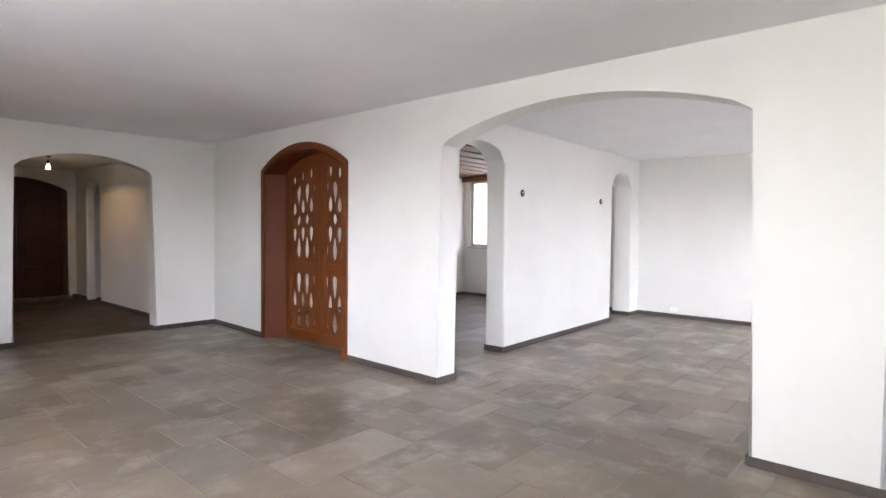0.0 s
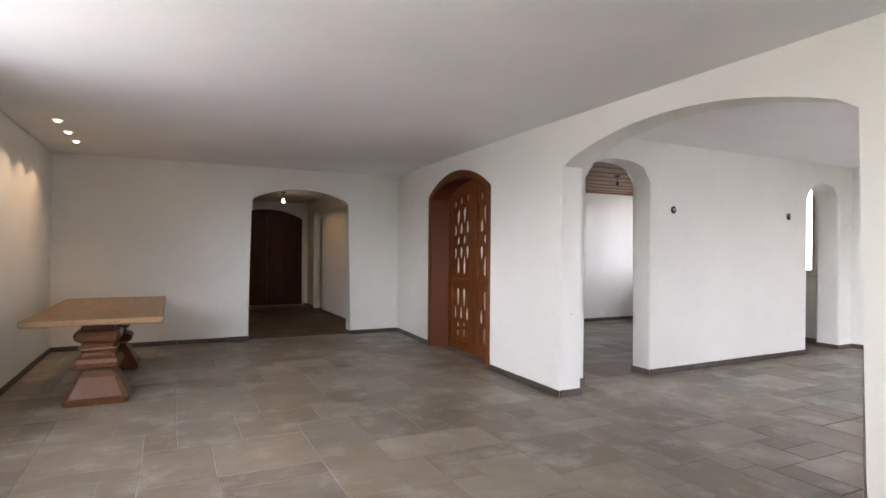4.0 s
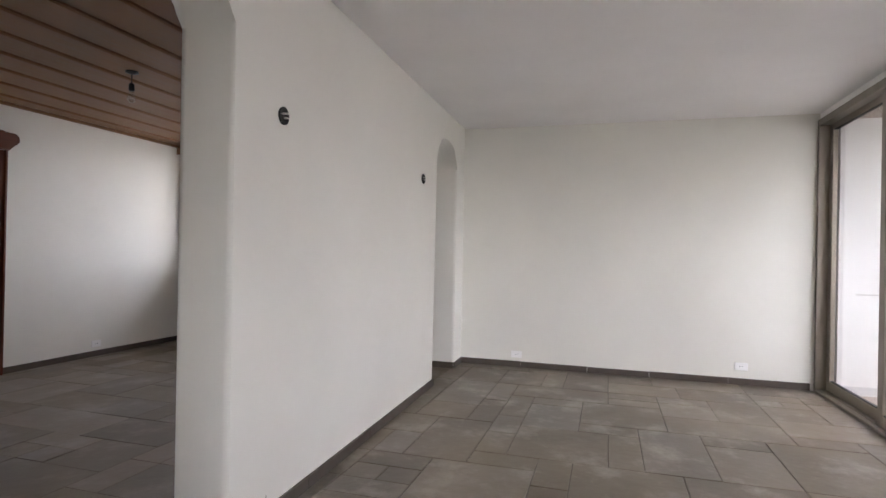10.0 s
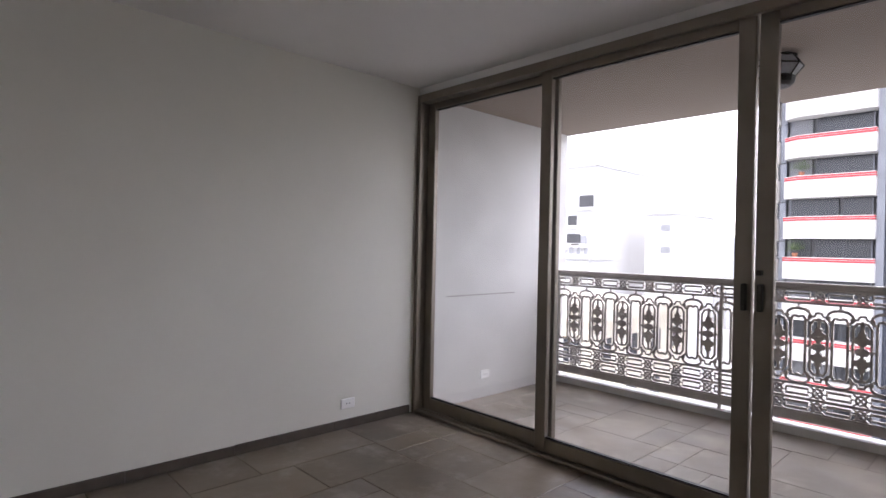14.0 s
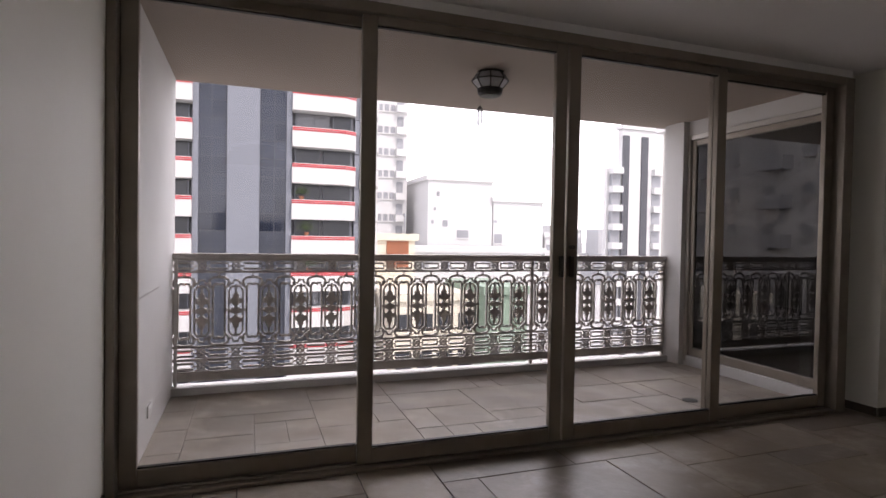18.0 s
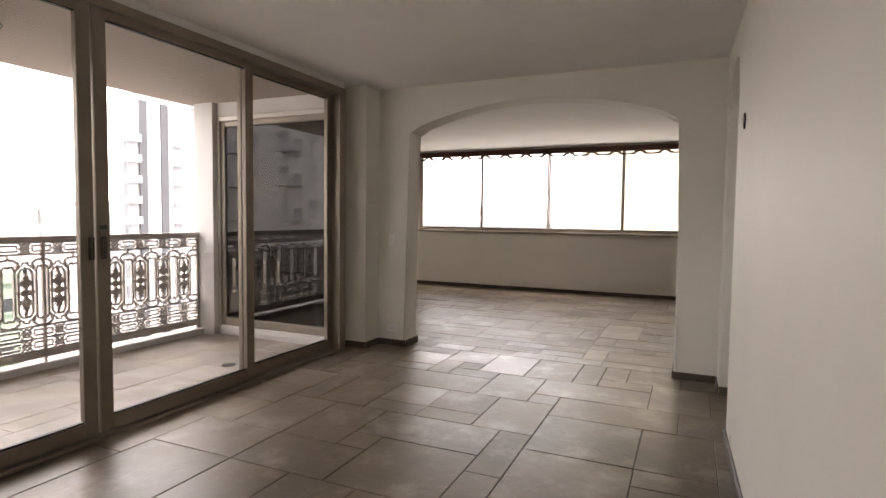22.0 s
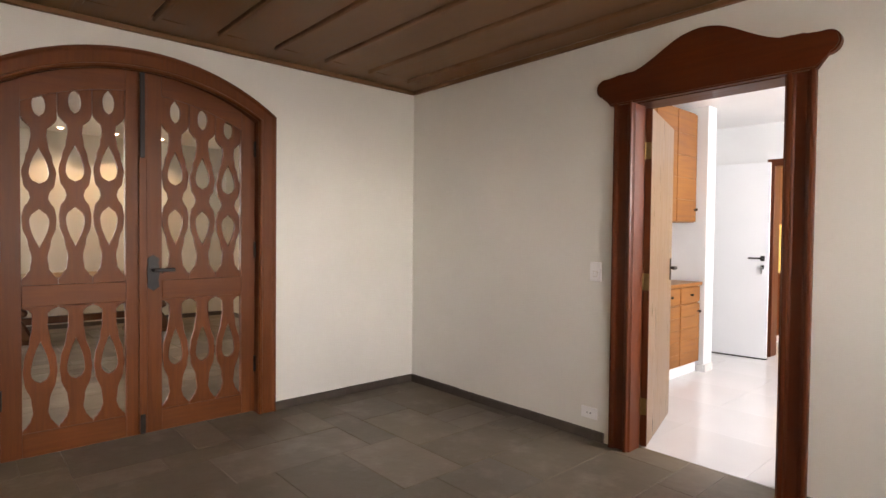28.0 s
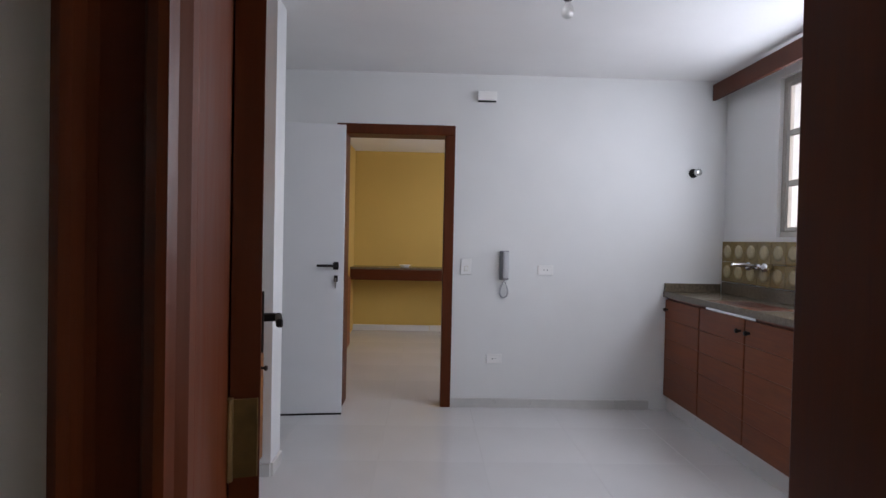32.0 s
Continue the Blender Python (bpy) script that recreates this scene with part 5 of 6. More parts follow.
# yellow room
shelf = thing("wall_shelf", "stone-topped timber shelf along the yellow wall", "shelf")
part("top", box_bm(1.66, 10.75, 0.86, 4.35, 11.195, 0.885, 0.004), GRANITE, shelf)
part("apron", box_bm(1.66, 10.77, 0.72, 4.35, 10.80, 0.86, 0.004), CASEWOOD_X, shelf)
dish = thing("soap_dish", "small pale dish on the shelf", "dish", at=(2.36, 10.95, 0.885))
part("bowl", lathe([(0.05, 0), (0.075, 0.03), (0.07, 0.034), (0.045, 0.012)], 18), PLASTIC, dish, smooth=True)
cabinet("pantry_cabinet", "timber cabinet in the yellow room", 1.65, 1.80, 8.75, 9.7, 0.08, 0.85, 2, 1, SINKWOOD, True)
cabinet("pantry_wall_cabinet", "timber wall cabinet in the yellow room", 1.65, 1.76, 8.75, 9.7, 1.45, 2.4, 2, 1, SINKWOOD, False)


# ---------------------------------------------------------------- balcony railing
BAR_DEPTHS = itertools.cycle([0.0007 * ((k * 5) % 9) for k in range(9)])


def ribbon(bm, pts, width, d0, d1, closed=False):
    """A flat bar of that width along points (u, v), from depth d0 to d1."""
    n = len(pts)
    # crossing bars are let into one another at slightly different depths
    shift = next(BAR_DEPTHS)
    d0, d1 = d0 - shift, d1 + shift
    rows = []
    for i in range(n):
        a = pts[(i - 1) % n] if closed or i else pts[0]
        b = pts[(i + 1) % n] if closed or i < n - 1 else pts[-1]
        dx, dz = b[0] - a[0], b[1] - a[1]
        m = math.hypot(dx, dz) or 1
        nx, nz = -dz / m * width * 0.48, dx / m * width * 0.48
        u, v = pts[i]
        rows.append([bm.verts.new(p) for p in ((u + nx, d0, v + nz), (u - nx, d0, v - nz), (u - nx, d1, v - nz), (u + nx, d1, v + nz))])
    for i in range(n if closed else n - 1):
        a, b = rows[i], rows[(i + 1) % n]
        for k in range(4):
            bm.faces.new((a[k], a[(k + 1) % 4], b[(k + 1) % 4], b[k]))
    if not closed:
        bm.faces.new(rows[0][::-1])
        bm.faces.new(rows[-1])


def ring_pts(c, r, n=12, squash=1.0):
    return [(c[0] + r * math.cos(2 * math.pi * k / n), c[1] + r * squash * math.sin(2 * math.pi * k / n)) for k in range(n)]


UNIT = 0.29
U2 = UNIT / 2
bm = bmesh.new()
D0, D1 = -0.007, 0.007
for z in (1.012, 0.918, 0.325, 0.222, 0.122):
    ribbon(bm, [(-U2, z), (U2, z)], 0.018, D0, D1)
for z in (0.965, 0.274, 0.172):
    ribbon(bm, [(-0.08, z + 0.022), (0.08, z + 0.022), (0.08, z - 0.022), (-0.08, z - 0.022)], 0.017, D0, D1, True)
    for s in (-1, 1):
        ribbon(bm, ring_pts((s * U2, z), 0.032, 14), 0.014, D0, D1, True)
        ribbon(bm, [(s * 0.075, z), (s * (U2 - 0.034), z)], 0.01, D0, D1)
        for q in (-1, 1):
            ribbon(bm, [(s * (U2 - 0.05), z + q * 0.042), (s * (U2 - 0.02), z + q * 0.018), (s * U2, z)], 0.013, D0, D1)
# capsule in the middle of the unit
for s in (-1, 1):
    ribbon(bm, [(s * 0.052, 0.42), (s * 0.052, 0.79)], 0.018, D0, D1)
    ribbon(bm, [(s * 0.052, 0.61), (s * 0.085, 0.61)], 0.018, D0, D1)
    for zc, q in ((0.79, 1), (0.42, -1)):
        ribbon(bm, [(s * 0.052, zc), (s * 0.075, zc + q * 0.012), (s * 0.088, zc + q * 0.035), (s * 0.08, zc + q * 0.062), (s * 0.05, zc + q * 0.082), (s * 0.0, zc + q * 0.088)], 0.02, D0, D1)
        ribbon(bm, [(s * 0.052, zc), (s * 0.04, zc + q * 0.03), (s * 0.018, zc + q * 0.034), (0, zc + q * 0.022)], 0.018, D0, D1)
        eye = ring_pts((s * 0.082, zc + q * 0.03), 0.017, 10)
        prism(bm, eye, toy, D0 - 0.0065, D1 + 0.0065)
        ribbon(bm, [(s * 0.088, zc + q * 0.035), (s * 0.115, zc + q * 0.035), (s * 0.125, zc + q * 0.06), (s * U2, zc + q * 0.06)], 0.017, D0, D1)
    # eight-sided frame round the leaf, half at each side
    ribbon(bm, [(s * U2, 0.80), (s * (U2 - 0.035), 0.80), (s * 0.085, 0.765), (s * 0.085, 0.445), (s * (U2 - 0.035), 0.41), (s * U2, 0.41)], 0.018, D0, D1)
    half_leaf = [(0.0, 0.782), (0.01, 0.765), (0.013, 0.745), (0.03, 0.735), (0.024, 0.716), (0.05, 0.7), (0.056, 0.68), (0.048, 0.664), (0.03, 0.668), (0.026, 0.655), (0.012, 0.646), (0.012, 0.632), (0.034, 0.63), (0.05, 0.614)]
    leafpts = [(U2 - d, v) for d, v in half_leaf] + [(U2 - d, 1.214 - v) for d, v in half_leaf[::-1]]
    for (u0, v0), (u1, v1) in zip(leafpts, leafpts[1:]):
        prism(bm, [(s * U2, v0 + 1e-5), (s * u0, v0), (s * u1, v1), (s * U2, v1 - 1e-5)], toy, D0 - 0.008, D1 + 0.008)
    for zc in (0.765, 0.449):
        ribbon(bm, [(s * U2, zc), (s * U2, zc + (0.05 if zc > 0.6 else -0.05))], 0.02, D0, D1)
ribbon(bm, [(0, 0.918), (0, 0.87)], 0.017, D0, D1)
ribbon(bm, [(0, 0.322), (0, 0.34)], 0.017, D0, D1)
bmesh.ops.scale(bm, vec=(0.2535 / UNIT, 1, 1), verts=bm.verts[:])
railing = thing("balcony_railing", "ornate grey iron balcony railing with leaf and capsule panels", "railing")
panel0 = part("ornament_panel", bm, IRON, railing)
panel0.location = (0.769, YR, 0.035)
for i in range(1, 19):
    p = panel0.copy()
    scene.collection.objects.link(p)
    p.parent = railing
    p.location = (0.769 + i * 0.2535, YR, 0.035)
    p.scale = (1, 1, 1)
part("top_rail", box_bm(0.70, YR - 0.03, 1.055, 5.415, YR + 0.03, 1.10, 0.008), IRON, railing)
part("upper_bar", box_bm(0.71, YR - 0.012, 1.048, 5.41, YR + 0.012, 1.056, 0.002), IRON, railing)
part("lower_bar", box_bm(0.71, YR - 0.014, 0.09, 5.41, YR + 0.014, 0.152, 0.003), IRON, railing)
for x in (0.72, 2.28, 3.84, 5.39):
    part("post", box_bm(x - 0.012, YR - 0.015, 0.05, x + 0.012, YR + 0.015, 1.06, 0.002), WHITECON if x > 5 else IRON, railing)

# lantern and wind chime on the balcony
lantern = thing("ceiling_lantern", "eight-sided iron and glass ceiling lantern", "lantern", at=(3.2, -3.79, 2.475))
R0, R1, R2, ZA, ZB, ZM = 0.095, 0.135, 0.085, -0.008, -0.125, -0.065
for k in range(8):
    a0, a1 = math.pi * (k + 0.5) / 4, math.pi * (k + 1.5) / 4
    pt = lambda r, a, z: Vector((r * math.cos(a), r * math.sin(a), z))
    for (ra, za), (rb, zb) in (((R0, ZA), (R1, ZM)), ((R1, ZM), (R2, ZB))):
        bm = bmesh.new()
        p, q = pt(ra, a0, za), pt(rb, a0, zb)
        bmesh.ops.create_cone(bm, cap_ends=True, segments=6, radius1=0.0048, radius2=0.0048, depth=(q - p).length, matrix=Matrix.Translation((p + q) / 2) @ (q - p).to_track_quat("Z", "Y").to_matrix().to_4x4())
        part("rib", bm, BLACK, lantern)
        bm = bmesh.new()
        vs = [bm.verts.new(v) for v in (pt(ra, a0, za), pt(ra, a1, za), pt(rb, a1, zb), pt(rb, a0, zb))]
        bm.faces.new(vs)
        bmesh.ops.solidify(bm, geom=bm.faces[:], thickness=0.003)
        part("pane", bm, plain("frosted_lantern_glass", (0.74, 0.75, 0.79), 0.25) if k == 0 and ra == R0 else bpy.data.materials["frosted_lantern_glass"], lantern)
    bm = bmesh.new()
    p, q = pt(R1, a0, ZM), pt(R1, a1, ZM)
    bmesh.ops.create_cone(bm, cap_ends=True, segments=6, radius1=0.0048, radius2=0.0048, depth=(q - p).length, matrix=Matrix.Translation((p + q) / 2) @ (q - p).to_track_quat("Z", "Y").to_matrix().to_4x4())
    part("band", bm, BLACK, lantern)
part("crown", lathe([(0.104, 0), (0.104, -0.014), (0.09, -0.018)], 8), BLACK, lantern)
part("base_ring", lathe([(0.088, -0.122), (0.094, -0.13), (0.09, -0.16), (0.07, -0.178), (0.02, -0.182)], 16), BLACK, lantern)
chime = thing("wind_chime", "small bronze wind chime hanging on a thread", "wind chime", at=(3.23, -3.9, 2.475))
part("thread", lathe([(0.0015, 0), (0.0015, -0.225)], 6), BLACK, chime)
CHIME = plain("grey_bronze", (0.2, 0.2, 0.21), 0.4, 0.6, 0.2, 20)
part("roof", lathe([(0.004, -0.225), (0.028, -0.25), (0.03, -0.257)], 4), CHIME, chime)
for a, ln in ((0, 0.10), (1.57, 0.14), (3.14, 0.085), (4.71, 0.12)):
    part("tube", lathe([(0.0045, -0.257), (0.0045, -0.27 - ln)], 8, (0.018 * math.cos(a), 0.018 * math.sin(a), 0)), CHIME, chime)
part("floor_drain", lathe([(0.06, 0.001), (0.06, 0.004), (0.01, 0.005)], 16, (1.55, -3.5, 0)), BLACK, tagged(new("balcony_drain"), "round metal floor drain in the balcony", "drain"))



# ---------------------------------------------------------------- town outside
GROUND = -21.0
slab("ground", -2500, -3000, GROUND - 1, 2500, 3000, GROUND, plain("pale_streets", (0.36, 0.355, 0.345), 0.9, 0, 0.4, 0.05), "grey town ground reaching the horizon", "ground")
CONC_W = plain("white_facade", (0.6, 0.595, 0.585), 0.8, 0, 0.08, 0.5)
CONC_G = plain("grey_facade", (0.36, 0.37, 0.39), 0.75, 0, 0.1, 0.5)
CONC_C = plain("cream_facade", (0.66, 0.61, 0.5), 0.8, 0, 0.1, 0.5)
RED = plain("red_enamel_band", (0.48, 0.035, 0.045), 0.4, 0, 0.1, 2)
FGLASS = plain("dark_facade_glass", (0.03, 0.034, 0.042), 0.3, 0, 0.3, 0.6)
FFRAME = plain("dark_facade_frame", (0.08, 0.085, 0.095), 0.4, 0.4, 0.1, 1)
ROOF_T = plain("clay_roof", (0.34, 0.13, 0.07), 0.85, 0, 0.3, 1.2)
GREENNET = plain("green_netting", (0.22, 0.3, 0.23), 0.8, 0, 0.2, 1)


def block(name, label, x0, y0, x1, y1, z1, wall_mat, floors, bays, group="town buildings", win=(1.2, 1.3), sides="n", z0=None, glass=None):
    """A plain building with real window recesses on the sides that face the flat."""
    root = thing(name, label, "building", group)
    base = GROUND if z0 is None else z0
    part("wall", box_bm(x0, y0, base, x1, y1, z1), wall_mat, root)
    part("roof", box_bm(x0 - 0.3, y0 - 0.3, z1, x1 + 0.3, y1 + 0.3, z1 + 0.6), wall_mat, root)
    step = 2.9
    for side in sides:
        for f in range(floors):
            z = z1 - 1.0 - win[1] - f * step
            for b in range(bays):
                k = (b + 0.5) / bays
                if side == "n":
                    c = x0 + (x1 - x0) * k
                    q = (c - win[0] / 2, y1 - 0.05, z, c + win[0] / 2, y1 + 0.06, z + win[1])
                    s_ = (c - win[0] / 2 - 0.1, y1, z - 0.15, c + win[0] / 2 + 0.1, y1 + 0.2, z)
                elif side == "e":
                    c = y0 + (y1 - y0) * k
                    q = (x1 - 0.05, c - win[0] / 2, z, x1 + 0.06, c + win[0] / 2, z + win[1])
                    s_ = (x1, c - win[0] / 2 - 0.1, z - 0.15, x1 + 0.2, c + win[0] / 2 + 0.1, z)
                else:
                    c = y0 + (y1 - y0) * k
                    q = (x0 - 0.06, c - win[0] / 2, z, x0 + 0.05, c + win[0] / 2, z + win[1])
                    s_ = (x0 - 0.2, c - win[0] / 2 - 0.1, z - 0.15, x0, c + win[0] / 2 + 0.1, z)
                w = part("window", box_bm(*q), glass or FGLASS, root)
                part("sill", box_bm(*s_), wall_mat, w)
    return root


# residential tower with white balconies, red bands and a glazed middle
tower = thing("balcony_tower", "white residential tower with red-banded balconies and dark glazed core", "building", "town buildings")
TY = -45.0
STOREY = 2.78
TOPZ = 35.0
CURTAIN = plain("blue_grey_curtain_glass", (0.03, 0.037, 0.055), 0.3, 0, 0.35, 0.35)
CURTAIN_PANE = reflective("blue_curtain_pane", (0.012, 0.017, 0.03), (0.035, 0.043, 0.065), 0.06)
rnd_pane = random.Random(21)
COLUMN = plain("blue_grey_panels", (0.19, 0.205, 0.235), 0.6, 0, 0.08, 0.4)
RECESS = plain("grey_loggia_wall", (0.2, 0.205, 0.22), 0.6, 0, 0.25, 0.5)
part("core_wall", box_bm(-5.3, TY - 16, GROUND, 16.4, TY - 0.9, TOPZ), CONC_W, tower)
part("grey_column", box_bm(4.1, TY - 1.0, GROUND, 6.4, TY + 0.9, TOPZ), COLUMN, tower)
for x0, x1, px in ((1.95, 4.1, 1.95), (6.4, 8.55, 8.55)):
    part("curtain_wall", box_bm(x0, TY - 1.0, GROUND, x1, TY + 0.5, TOPZ), CURTAIN, tower)
    part("grey_pier", box_bm(px - 0.2, TY - 0.9, GROUND, px + 0.2, TY + 0.75, TOPZ), COLUMN, tower)
    xx = (x0 + x1) / 2
    for f in range(8, 19):
        for u0, u1 in ((x0 + 0.05, xx - 0.04), (xx + 0.04, x1 - 0.05)):
            for dz in (0.0, 1.39):
                zp = GROUND + 0.2 + f * STOREY + dz
                pane = part("pane", box_bm((u0 - u1) / 2, -0.01, 0.04, (u1 - u0) / 2, 0.02, 1.35), CURTAIN_PANE, tower)
                pane.matrix_basis = pose((u0 + u1) / 2, TY + 0.51, zp, rnd_pane.uniform(-0.5, 0.5), 0, rnd_pane.uniform(-0.6, 0.6))
    part("mullion", box_bm(xx - 0.03, TY + 0.5, GROUND, xx + 0.03, TY + 0.54, TOPZ), FFRAME, tower)
    for f in range(20):
        for dz in (0.0, 1.39):
            z = GROUND + 0.2 + f * STOREY + dz
            part("transom", box_bm(x0, TY + 0.5, z - 0.03, x1, TY + 0.53, z + 0.03), FFRAME, tower)
rnd = random.Random(4)
for f in range(19):
    z = 12.25 - 1.47 + (f - 11) * STOREY
    for x0, x1, side in ((-3.2, 1.75, -1), (8.75, 14.0, 1)):
        ch = 0.9
        pts = [(x0, TY - 0.95), (x1, TY - 0.95), (x1, TY + (1.3 if side < 0 else 0.7)), (x1 - (0 if side < 0 else ch), TY + 1.3), (x0 + (ch if side < 0 else 0), TY + 1.3), (x0, TY + (0.7 if side < 0 else 1.3))]
        b = thing("balcony", "", "")
        b.parent = tower
        bm = bmesh.new()
        prism(bm, pts, across("z"), z, z + 1.22)
        part("parapet", bm, CONC_W, b)
        for zr, up in ((z + 1.22, 0.1), (z + 1.37, 0.1)):
            bm = bmesh.new()
            prism(bm, [(u, v + 0.04) for u, v in pts], across("z"), zr, zr + up)
            part("red_band", bm, RED, b)
            bm = bmesh.new()
            prism(bm, [(u, v) for u, v in pts], across("z"), zr + up, zr + 0.15)
            part("white_band", bm, CONC_W, b)
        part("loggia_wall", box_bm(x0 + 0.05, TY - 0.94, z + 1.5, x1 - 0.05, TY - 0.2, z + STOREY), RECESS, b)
        k = rnd.choice((0.35, 0.5, 0.65))
        part("glazing", box_bm(x0 + 0.25, TY - 0.2, z + 1.52, x0 + (x1 - x0) * k, TY + 0.1, z + STOREY - 0.02), FGLASS, b)
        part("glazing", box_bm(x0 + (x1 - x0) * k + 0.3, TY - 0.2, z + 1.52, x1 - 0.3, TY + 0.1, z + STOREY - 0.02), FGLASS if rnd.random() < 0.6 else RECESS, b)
        for q in (0.0, 0.33, 0.67, 1.0):
            xx = x0 + 0.3 + (x1 - x0 - 0.6) * q
            part("glazing_bar", box_bm(xx - 0.03, TY + 0.1, z + 1.52, xx + 0.03, TY + 0.14, z + STOREY - 0.02), FFRAME if q in (0.33, 0.67) else COLUMN, b)
        # corner box with its small window, and the dark window above it
        e0, e1 = (x0 - 1.9, x0 - 0.45) if side < 0 else (x1 + 0.45, x1 + 1.7)
        bm = bmesh.new()
        prism(bm, [(TY - 0.9, z - 0.15), (TY + 0.35, z - 0.15), (TY + 0.5, z + 0.1), (TY + 0.5, z + 1.35), (TY - 0.9, z + 1.35)], lambda u, v, d: (d, u, v), e0, e1)
        part("corner_box", bm, CONC_W, b)
        w = (e0 + e1) / 2
        part("small_window", box_bm(w - 0.22, TY + 0.5, z + 0.62, w + 0.22, TY + 0.53, z + 1.02), FGLASS, b)
        inner = (x0 - 0.95, x0 - 0.1) if side < 0 else (x1 + 0.1, x1 + 0.95)
        part("side_window", box_bm(inner[0], TY - 0.9, z + 1.5, inner[1], TY - 0.25, z + STOREY - 0.2), FGLASS, b)
        s0, s1 = (x0 - 0.4, x0 - 0.02) if side < 0 else (x1 + 0.02, x1 + 0.4)
        part("side_wall", box_bm(s0, TY - 0.9, z - 0.15, s1, TY + 0.1, z + STOREY - 0.2), COLUMN, b)
rnd = random.Random(5)
for f, x in ((9, 12.9), (8, 1.0), (7, 13.2), (7, 0.6), (6, 0.4)):
    pot = thing("balcony_plant", "green potted plant on a balcony of the tower", "plant", "balcony plants", at=(x, TY + 0.9, 12.25 + (f - 11) * STOREY + 0.03))
    part("pot", lathe([(0.14, 0), (0.19, 0.3)], 10), ROOF_T, pot)
    bm = bmesh.new()
    for i in range(140):
        c = Vector((rnd.gauss(0, 0.3), rnd.gauss(0, 0.18), 0.5 + abs(rnd.gauss(0, 0.3))))
        m = Matrix.Translation(c) @ Euler((rnd.uniform(0, 6), rnd.uniform(0, 6), rnd.uniform(0, 6))).to_matrix().to_4x4()
        vs = [bm.verts.new(m @ Vector(p)) for p in ((-0.09, 0, 0), (0, 0.03, 0.02), (0.09, 0, 0), (0, -0.03, 0.02))]
        bm.faces.new(vs)
    part("leaves", bm, LEAF, pot)

# Air haze is put into these colours: far windows and walls are paled
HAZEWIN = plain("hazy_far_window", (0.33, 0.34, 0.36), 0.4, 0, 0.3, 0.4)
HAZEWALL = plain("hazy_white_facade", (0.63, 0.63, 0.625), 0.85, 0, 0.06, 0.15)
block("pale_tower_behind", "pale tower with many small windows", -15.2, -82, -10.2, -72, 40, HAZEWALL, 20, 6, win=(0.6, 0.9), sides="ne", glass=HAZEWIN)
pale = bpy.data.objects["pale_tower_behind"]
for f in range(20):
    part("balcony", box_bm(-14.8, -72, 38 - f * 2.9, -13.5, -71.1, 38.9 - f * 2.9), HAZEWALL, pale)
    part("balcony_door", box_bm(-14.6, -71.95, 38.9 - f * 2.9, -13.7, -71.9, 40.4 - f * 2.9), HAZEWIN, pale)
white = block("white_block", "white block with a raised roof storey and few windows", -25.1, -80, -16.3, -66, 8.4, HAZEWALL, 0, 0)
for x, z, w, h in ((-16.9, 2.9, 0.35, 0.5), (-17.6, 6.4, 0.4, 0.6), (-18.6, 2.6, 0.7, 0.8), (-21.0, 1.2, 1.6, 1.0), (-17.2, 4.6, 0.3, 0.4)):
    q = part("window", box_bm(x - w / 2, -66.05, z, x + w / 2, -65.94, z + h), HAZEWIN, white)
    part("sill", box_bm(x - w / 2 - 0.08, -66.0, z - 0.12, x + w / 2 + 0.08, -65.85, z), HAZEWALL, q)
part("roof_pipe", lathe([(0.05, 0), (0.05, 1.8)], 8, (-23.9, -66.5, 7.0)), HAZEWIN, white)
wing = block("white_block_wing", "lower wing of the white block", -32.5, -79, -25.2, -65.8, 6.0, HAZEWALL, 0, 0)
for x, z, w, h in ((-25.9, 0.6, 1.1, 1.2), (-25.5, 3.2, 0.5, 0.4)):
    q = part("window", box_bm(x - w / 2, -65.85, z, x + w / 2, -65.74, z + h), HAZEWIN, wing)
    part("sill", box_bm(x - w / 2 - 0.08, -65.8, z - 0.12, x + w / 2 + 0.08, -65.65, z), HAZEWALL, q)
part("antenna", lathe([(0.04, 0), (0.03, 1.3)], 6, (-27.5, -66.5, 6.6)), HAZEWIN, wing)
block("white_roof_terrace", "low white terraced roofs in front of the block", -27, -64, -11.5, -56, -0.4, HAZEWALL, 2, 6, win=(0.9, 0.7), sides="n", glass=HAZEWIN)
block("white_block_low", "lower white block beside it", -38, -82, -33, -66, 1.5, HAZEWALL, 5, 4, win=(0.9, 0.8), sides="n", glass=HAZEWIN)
house = block("roof_house", "roof room of brown brick with a pale slab roof", -9.2, -52, -5.6, -47.5, 0.9, CONC_C, 0, 0)
part("brick_wall", box_bm(-8.6, -47.5, -1.5, -6.6, -47.4, 0.85), ROOF_T, house)
part("vent_pipe", lathe([(0.06, 0.0), (0.06, 1.6), (0.16, 1.7), (0.16, 1.95)], 10, (-8.4, -48.2, 1.4)), CONC_G, house)
block("green_netted_block", "low block wrapped in green netting", -15.5, -46, -12.0, -38, -3.0, GREENNET, 2, 2, win=(0.8, 0.8), sides="n")
block("cream_low_block", "cream low block below the balcony", -12, -47, -5.4, -40, -3.6, CONC_C, 5, 4, sides="n")
block("white_low_block", "white low flats below the balcony", -4.4, -42, 2.0, -30, -9.0, CONC_W, 3, 4, sides="n")
block("grey_low_block", "grey low flats below the balcony", 2.6, -40, 16, -28, -11.0, CONC_G, 3, 6, sides="n")
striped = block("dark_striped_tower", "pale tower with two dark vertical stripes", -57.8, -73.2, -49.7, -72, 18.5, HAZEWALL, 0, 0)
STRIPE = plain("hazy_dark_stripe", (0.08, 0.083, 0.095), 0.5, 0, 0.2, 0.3)
